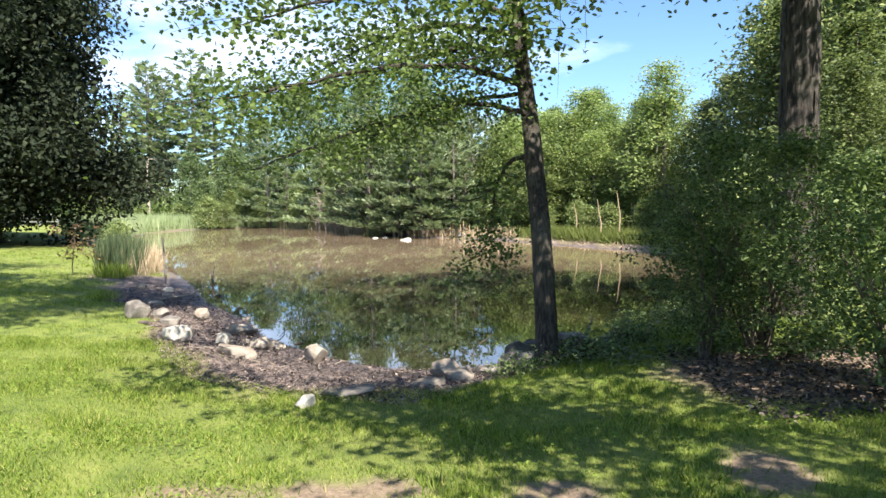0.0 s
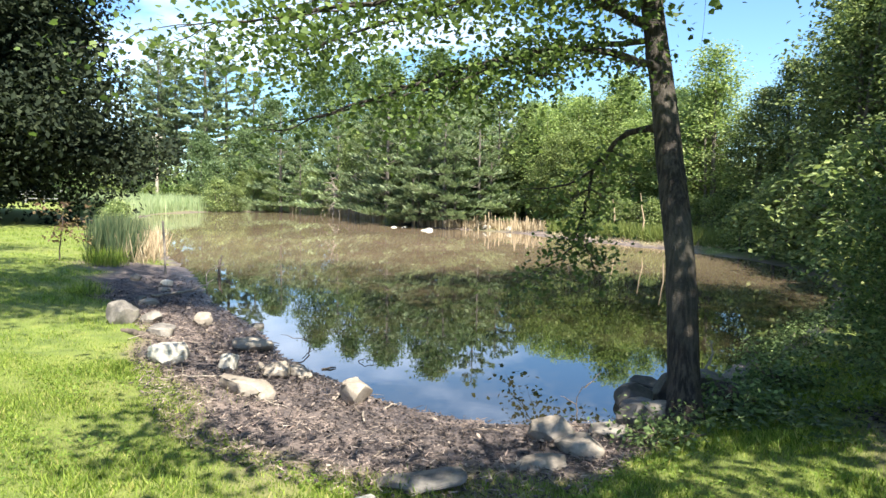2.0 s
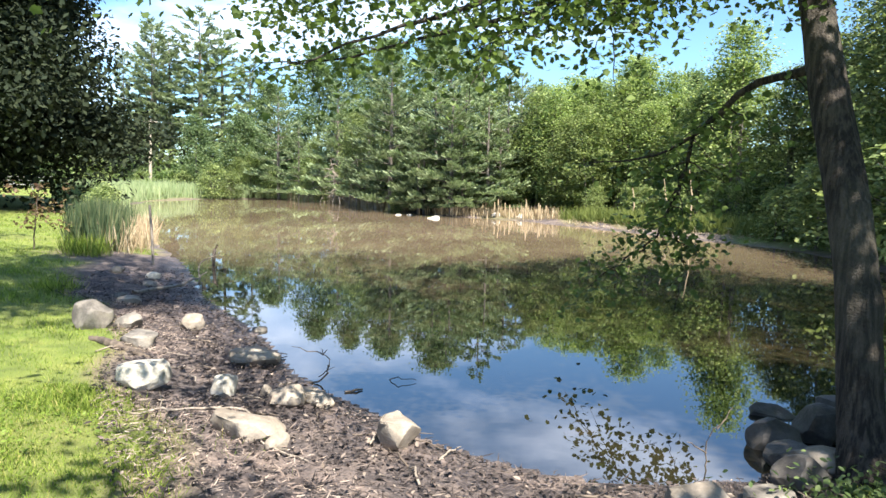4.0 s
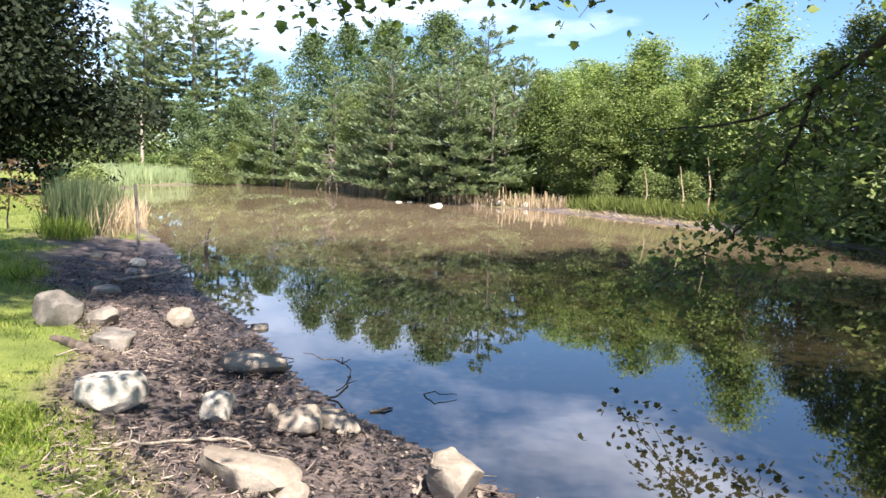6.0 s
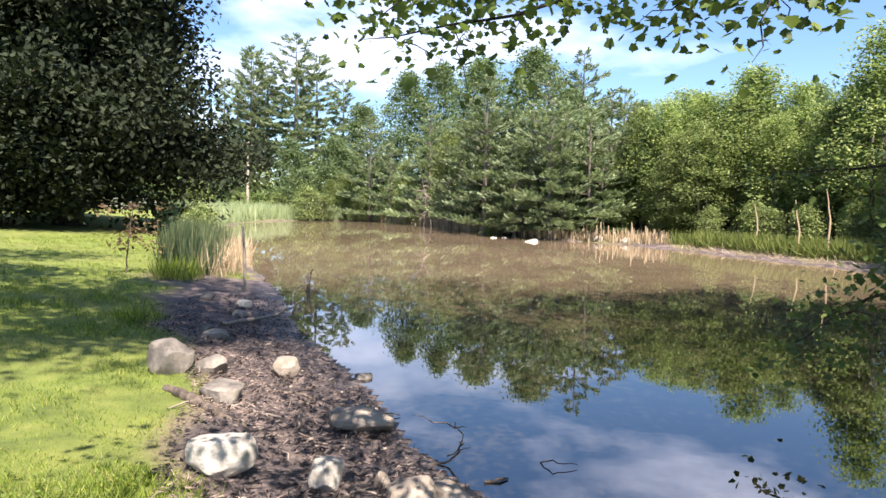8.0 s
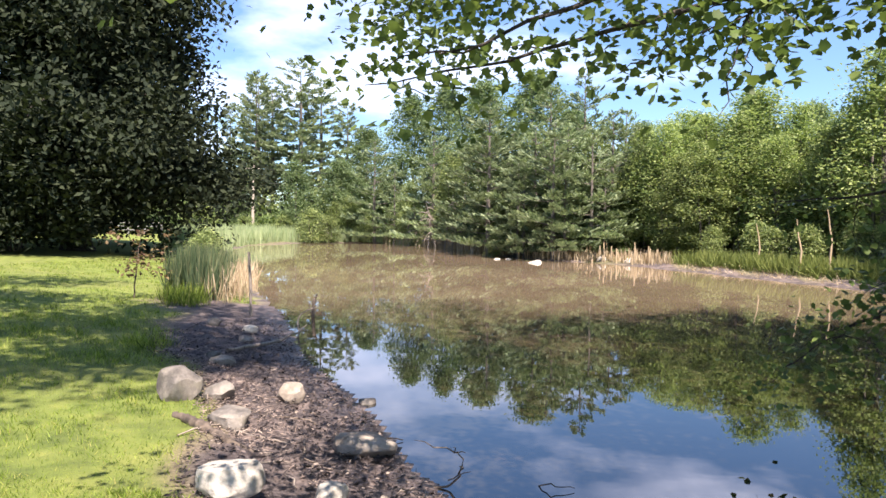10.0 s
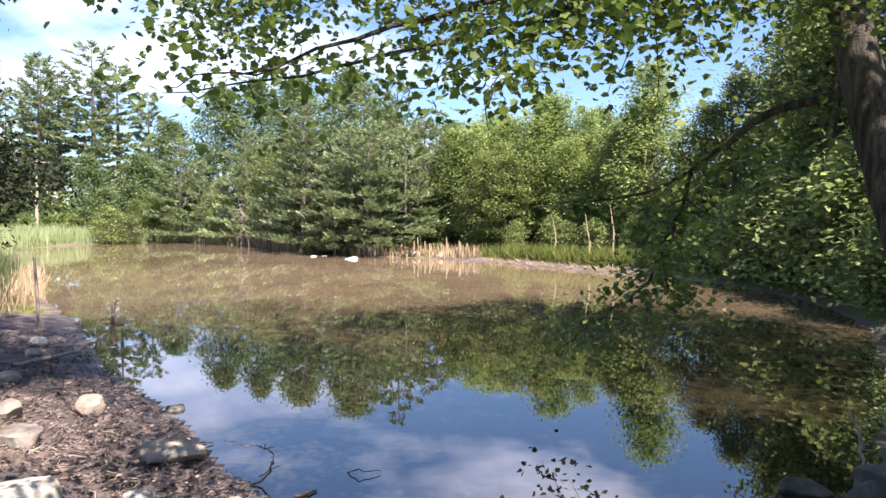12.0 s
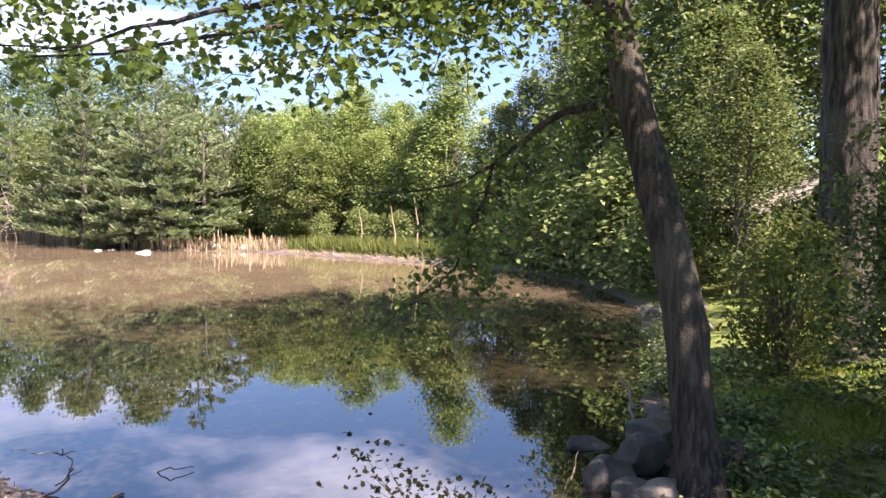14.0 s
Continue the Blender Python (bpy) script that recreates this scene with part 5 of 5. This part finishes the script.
# trunks seen behind the shelter
for k, (x, y, rad, lean) in enumerate([(16.2, 19.5, 0.28, -1.6), (17.2, 19.3, 0.34, 0.4)]):
    ob = root("tree_trunk", x, y, "bare grey trunk leaning in the shade of the wood", "tree")
    v, f = ragged_trunk([(0, 0, 0, rad * 1.3), (lean * 0.3, 0, 2, rad), (lean, 0, 6, rad * 0.8), (lean * 1.6, 0.2, 11, rad * 0.4)], 40, 16, 140 + k, 0.05, 0.02, [])
    child("trunk", mesh_of("trunk", v, f, M_BARK_FAR, True), ob)


# ---- the shore's driftwood, twigs and litter ----
def driftwood(name, label, pts, material, seed, sides=8, n=14, jitter=0.012, wobble=0.08, twigs=0):
    q = [(x, y, max(gz(x, y), WATER) + dz, rad) for x, y, dz, rad in pts]
    ob = new(name)
    tagged(ob, label, "driftwood")
    v, f = tube4(q, n, sides, jitter, wobble, seed)
    child("stem", mesh_of("stem", v, f, material, True), ob)
    r = np.random.default_rng(seed)
    for k in range(twigs):
        i = r.integers(1, len(q))
        b = np.array(q[i][:3]) * 0.6 + np.array(q[i - 1][:3]) * 0.4
        e = b + r.normal(0, 1, 3) * [0.16, 0.16, 0.05] + [0, 0, 0.12]
        v, f = tube4([(*b, 0.006), (*((b + e) / 2), 0.005), (*e, 0.002)], 5, 5, 0.008, 0, seed + k)
        child("twig", mesh_of("twig", v, f, material, True), ob)


driftwood("rotten_log", "rotten brown log half sunk in mud", [(-5.6, 10.45, 0.0, 0.03), (-5.25, 10.2, 0.01, 0.05), (-4.9, 9.98, 0.0, 0.052), (-4.45, 9.7, -0.02, 0.04)], M_STICK, 151, 12, 20, 0.015, 0.12)
driftwood("driftwood_branch", "bleached forked branch lying on the shore", [(-6.8, 13.8, 0.04, 0.03), (-6.6, 14.6, 0.08, 0.03), (-6.5, 15.4, 0.12, 0.022), (-6.6, 16.4, 0.16, 0.008)], M_DEAD, 152, 7, 14, 0.02, 0.05, 3)
driftwood("driftwood_branch", "pale dead twigs standing in shallow water", [(-6.6, 16.0, 0.0, 0.016), (-6.7, 16.3, 0.35, 0.012), (-6.5, 16.8, 0.5, 0.005)], M_DEAD, 153, 6, 10, 0.02, 0.05, 4)
driftwood("wooden_stake", "thin weathered stake standing in the shallows", [(-8.45, 18.0, -0.1, 0.032), (-8.46, 18.0, 0.6, 0.03), (-8.5, 18.0, 1.35, 0.028)], M_DEAD, 154, 7, 8, 0.003, 0.03)
driftwood("wooden_stake", "short dark post in the reeds", [(-7.3, 18.6, -0.1, 0.04), (-7.28, 18.6, 0.3, 0.04), (-7.2, 18.6, 0.5, 0.03)], M_STICK, 155, 7, 8, 0.003, 0.03)
driftwood("pale_root", "long pale root winding over the mud", [(-3.95, 8.05, 0.02, 0.007), (-3.6, 8.2, 0.03, 0.010), (-3.3, 8.42, 0.02, 0.011), (-2.95, 8.4, 0.02, 0.006)], M_DEAD, 156, 6, 16, 0.012, 0.1, 2)
driftwood("pale_root", "pale split stick lying on dry litter", [(-3.2, 8.0, 0.02, 0.010), (-2.8, 7.7, 0.03, 0.010), (-2.4, 7.45, 0.02, 0.005)], M_DEAD, 157, 5, 10, 0.012, 0.1)
driftwood("branch_in_water", "dark forked twig poking out of the water", [(-2.95, 9.7, 0.0, 0.010), (-2.75, 9.68, 0.12, 0.009), (-2.72, 9.62, 0.26, 0.006), (-2.8, 9.6, 0.36, 0.002)], M_STICK, 158, 5, 10, 0.015, 0.05, 5)
driftwood("branch_in_water", "thin dark twig curving over the water", [(-2.14, 9.9, 0.0, 0.006), (-2.02, 9.82, 0.05, 0.005), (-1.86, 9.86, 0.02, 0.003)], M_STICK, 159, 5, 8, 0.008, 0)
driftwood("branch_in_water", "short dark stick floating on the water", [(-2.52, 9.42, 0.01, 0.008), (-2.44, 9.46, 0.015, 0.012), (-2.36, 9.52, 0.01, 0.007)], M_STICK, 160, 6, 6, 0.004, 0.1)
driftwood("branch_in_water", "thin dark twig standing in shallow water", [(0.42, 7.95, -0.05, 0.006), (0.44, 7.95, 0.2, 0.005), (0.56, 8.0, 0.32, 0.002)], M_STICK, 161, 5, 8, 0.01, 0, 2)
driftwood("pale_branch", "bleached forked branch against the boulder", [(2.25, 9.6, 0.0, 0.018), (2.45, 9.9, 0.16, 0.015), (2.5, 10.15, 0.34, 0.008)], M_DEAD, 162, 6, 10, 0.02, 0.05, 4)
driftwood("pale_branch", "bleached driftwood on the muddy bank", [(2.6, 9.0, 0.05, 0.02), (3.0, 9.15, 0.12, 0.018), (3.4, 9.5, 0.1, 0.008)], M_DEAD, 163, 6, 12, 0.03, 0.05, 4)
driftwood("stump", "short weathered stump beside the maple", [(1.95, 8.0, -0.1, 0.12), (1.95, 8.0, 0.12, 0.11), (1.96, 8.0, 0.30, 0.10), (1.96, 8.0, 0.31, 0.005)], M_BARK, 164, 14, 14, 0.0, 0.06)
r = np.random.default_rng(170)
for k in range(34):
    u = r.uniform()
    x = -5.6 + 6.0 * u + r.normal(0, 0.2)
    y = (11.6 - 4.3 * u ** 0.8) + r.normal(0, 0.5) - 0.4
    d = float(shore_distance(np.array([x]), np.array([y]))[0])
    if not 0.02 < d < 1.8:
        continue
    a, ln = r.uniform(0, np.pi), r.uniform(0.12, 0.38)
    dx, dy = math.cos(a) * ln, math.sin(a) * ln
    rad = r.uniform(0.004, 0.011)
    driftwood("twig", "thin broken twig lying on the mud", [(x - dx, y - dy, 0.015, rad), (x, y, 0.03, rad), (x + dx, y + dy, 0.012, rad * 0.4)], M_STICK if r.uniform() < 0.65 else M_DEAD, 171 + k, 5, 7, 0.012)


def litter():
    """Sodden leaves, bark and twigs strewn over the mud."""
    r = np.random.default_rng(181)
    n = 110000
    x, y = r.uniform(-8.5, 2.0, n), r.uniform(5.2, 17.5, n)
    d, w = shore_distance(x, y), mud_width(x, y)
    near = np.clip(1.5 - (y - 6) / 9, 0.25, 1)
    keep = (d > 0.01) & (d < w * 1.12) & (r.uniform(0, 1, n) < near * np.where(d < 0.9, 1.0, 0.55))
    x, y = x[keep], y[keep]
    at = np.c_[x, y, ground_z(x, y) + r.uniform(0.0, 0.045, len(x))]
    long = r.uniform(0, 1, len(x)) < 0.45
    tip = r.normal(0, 1, at.shape) * [1, 1, 0.28]
    up = r.normal(0, 0.35, at.shape) + [0, 0, 1]
    thin = (BLADE[0] * np.array([2.2, 1, 1.2]), BLADE[1])
    a = scatter(thin, at[long], tip[long], up[long], r.uniform(0.03, 0.11, long.sum()))
    b = scatter(OVAL, at[~long], tip[~long], up[~long], r.uniform(0.018, 0.06, (~long).sum()))
    v, f = join_meshes([a, b])
    tagged(new("shore_litter", mesh_of("shore_litter", v, f, M_LITTER)), "sodden dark leaves, bark and twigs on the mud", "litter", kind="stuff")
    n = 48000
    x, y = r.uniform(-7.5, 0.6, n), r.uniform(5.2, 13, n)
    d, w = shore_distance(x, y), mud_width(x, y)
    keep = (d / w > 0.42 + 0.2 * r.uniform(0, 1, n)) & (d / w < 1.1) & (waves(x, y, 1.1) > -0.4)
    x, y = x[keep], y[keep]
    at = np.c_[x, y, ground_z(x, y) + r.uniform(0.005, 0.04, len(x))]
    v, f = scatter((BLADE[0] * np.array([2.4, 1, 1.0]), BLADE[1]), at, r.normal(0, 1, at.shape) * [1, 1, 0.2], r.normal(0, 0.35, at.shape) + [0, 0, 1], r.uniform(0.02, 0.085, len(x)))
    tagged(new("dry_litter", mesh_of("dry_litter", v, f, M_DRY)), "dry tan bark chips and straw on the upper shore", "litter", kind="stuff")
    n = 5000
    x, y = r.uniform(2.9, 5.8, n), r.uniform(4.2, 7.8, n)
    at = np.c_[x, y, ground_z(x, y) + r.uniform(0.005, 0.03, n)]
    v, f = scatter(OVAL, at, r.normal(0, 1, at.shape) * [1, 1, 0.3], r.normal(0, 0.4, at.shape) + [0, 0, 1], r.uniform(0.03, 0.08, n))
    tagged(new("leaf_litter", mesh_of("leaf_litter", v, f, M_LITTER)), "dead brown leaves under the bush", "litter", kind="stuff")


litter()


# ---- the lawn ----
def lawn():
    r = np.random.default_rng(191)
    parts = []
    for x0, x1, y0, y1, n, lo, hi in ((-7, 4.5, 0.3, 8.6, 290000, 0.03, 0.085), (-12, -4, 6, 16, 60000, 0.03, 0.08), (-20, -7, 12, 34, 60000, 0.05, 0.12), (1.0, 6.5, 6.5, 10.5, 26000, 0.04, 0.12)):
        x, y = r.uniform(x0, x1, n), r.uniform(y0, y1, n)
        d, w = shore_distance(x, y), mud_width(x, y) * (1 + 0.22 * waves(x, y, 1.3))
        bare = worn(x, y)
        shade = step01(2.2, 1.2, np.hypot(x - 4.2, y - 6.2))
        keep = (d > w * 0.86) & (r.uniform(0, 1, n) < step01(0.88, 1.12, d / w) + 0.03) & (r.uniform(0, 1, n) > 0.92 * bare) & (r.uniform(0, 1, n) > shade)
        x, y = x[keep], y[keep]
        at = np.c_[x, y, ground_z(x, y) - 0.004]
        patch = 0.75 + 0.45 * waves(x, y, 2.2)
        tall = r.uniform(lo, hi, len(x)) * np.clip(patch, 0.5, 1.3)
        tri = (np.array([(-0.075, 0, 0), (0.075, 0, 0), (0.0, 1.0, 0.22)]), np.array([(0, 1, 2)]))
        parts.append(scatter(tri, at, r.normal(0, 0.5, at.shape) * [1, 1, 0] + [0, 0, 1], r.normal(0, 1, at.shape) * [1, 1, 0.1], tall))
    v, f = join_meshes(parts)
    tagged(new("lawn_grass", mesh_of("lawn_grass", v, f, M_GRASS)), "short uneven bright green lawn grass", "grass", kind="stuff")
    n = 26000
    x, y = r.uniform(-6, 4, n), r.uniform(0.5, 8, n)
    d, w = shore_distance(x, y), mud_width(x, y)
    keep = (d > w * 1.02) & (waves(x, y, 1.5) > 0.05) & (np.hypot(x - 4.2, y - 6.2) > 1.9)
    x, y = x[keep], y[keep]
    at = np.c_[x, y, ground_z(x, y) + r.uniform(0.015, 0.055, len(x))]
    v, f = scatter(OVAL, at, r.normal(0, 1, at.shape) * [1, 1, 0.25], r.normal(0, 0.35, at.shape) + [0, 0, 1], r.uniform(0.018, 0.042, len(x)))
    tagged(new("clover", mesh_of("clover", v, f, M_CLOVER)), "low clover leaves among the grass", "clover", kind="stuff")


lawn()


# a reddish sapling at the lawn's edge, and unseen trees added to shade the lawn
def sapling():
    r = np.random.default_rng(201)
    x, y = -11.6, 18.6
    ob = root("sapling", x, y, "thin sapling with rusty brown leaves on the lawn", "sapling")
    v, f = tube4([(0, 0, 0, 0.018), (0.08, 0, 0.7, 0.014), (0.2, 0, 1.5, 0.005)], 10, 6, 0.015, 0, 1)
    child("stem", mesh_of("stem", v, f, M_STICK, True), ob)
    c = np.c_[r.normal(0.2, 0.28, 26), r.normal(0, 0.25, 26), r.uniform(0.6, 1.6, 26)]
    v, f = leaves_round(c, 9, 0.09, 0.11, r, OVAL)
    child("foliage", mesh_of("foliage", v, f, M_RUST), ob)


sapling()


def lawn_shade_oak():
    """An unseen wide tree, added at the lawn's other side to throw shade across to the cattails."""
    r = np.random.default_rng(221)
    x, y = -14.5, 3.5
    ob = root("oak_tree", x, y, "unseen broad oak added beside the lawn to shade the grass", "tree")
    v, f = ragged_trunk([(0, 0, 0, 0.5), (0, 0, 0.6, 0.36), (0.1, 0.1, 4, 0.3), (0.3, 0.4, 9, 0.2), (0.4, 0.6, 14, 0.05)], 40, 18, 19, 0.05, 0.02, [])
    child("trunk", mesh_of("trunk", v, f, M_BARK, True), ob)
    cl = []
    for k in range(22):
        a = k * 2.399
        reach = 7.6 * math.sqrt((k + 1) / 22)
        b = np.array([0.2, 0.2, 5.5 + 0.2 * k])
        e = np.array([2.9 + reach * math.cos(a), 3.0 + reach * math.sin(a), 8.6 + 2.2 * r.uniform()])
        v, f = tube4([(*b, 0.09), (*((b + e) / 2 + [0, 0, 0.8]), 0.055), (*e, 0.008)], 10, 6, 0.04, 0, 230 + k)
        child("bough", mesh_of("bough", v, f, M_BARK, True), ob)
        cl.append(e + r.normal(0, 0.85, (38, 3)) * [1, 1, 0.45])
    v, f = leaves_round(np.concatenate(cl), 30, 0.36, 0.2, r, OVAL, 0.5)
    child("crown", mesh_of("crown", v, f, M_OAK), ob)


lawn_shade_oak()


def shade_tree():
    r = np.random.default_rng(211)
    x, y = 7.4, -2.4
    ob = root("maple_tree", x, y, "unseen maple added behind the path to cast dappled shade", "tree")
    v, f = ragged_trunk([(0, 0, 0, 0.3), (0, 0, 0.5, 0.22), (-0.1, 0.1, 3, 0.19), (-0.3, 0.3, 6, 0.13), (-0.4, 0.4, 9, 0.03)], 40, 16, 9, 0.05, 0.02, [])
    child("trunk", mesh_of("trunk", v, f, M_BARK, True), ob)
    wood, cl = [], []
    # leaf clumps out of view, each set by where its shadow should land
    for ex, ey, ez, n in ((-4.4, 3.6, 5.2, 50), (-5.4, 4.6, 5.6, 50), (-3.0, 4.6, 4.8, 40), (-5.8, 3.4, 6.4, 30), (-8.6, 5.6, 5.2, 18), (-3.2, 6.2, 5.4, 40), (-3.6, 7.0, 5.0, 40), (-4.2, 2.2, 5.6, 18), (-3.2, 1.6, 5.6, 14), (-4.8, 3.2, 5.2, 45), (-0.6, 1.6, 6.8, 26), (1.8, 1.4, 6.0, 26), (-2.2, 0.6, 7.4, 24), (-3.65, 8.2, 5.2, 45), (-3.9, 9.0, 5.4, 40), (-4.4, 8.6, 5.6, 40), (-1.9, 7.8, 5.6, 40), (-2.8, 8.0, 5.6, 40)):
        b, e = np.array([-0.2, 0.2, 3.6]), np.array([ex, ey, ez])
        wood.append(tube4([(*b, 0.07), (*((b + e) / 2 + [0, 0, 0.5]), 0.045), (*e, 0.008)], 10, 6, 0.03, 0, int(ez * 10)))
        cl.append(e + r.normal(0, 0.62, (int(n * (1.7 if ey > 6 else 1.1)), 3)) * [1, 1, 0.5])
    for v, f in wood:
        child("bough", mesh_of("bough", v, f, M_BARK, True), ob)
    v, f = leaves_round(np.concatenate(cl), 24, 0.26, 0.14, r, OVAL, 0.5)
    child("crown", mesh_of("crown", v, f, M_MAPLE), ob)


shade_tree()
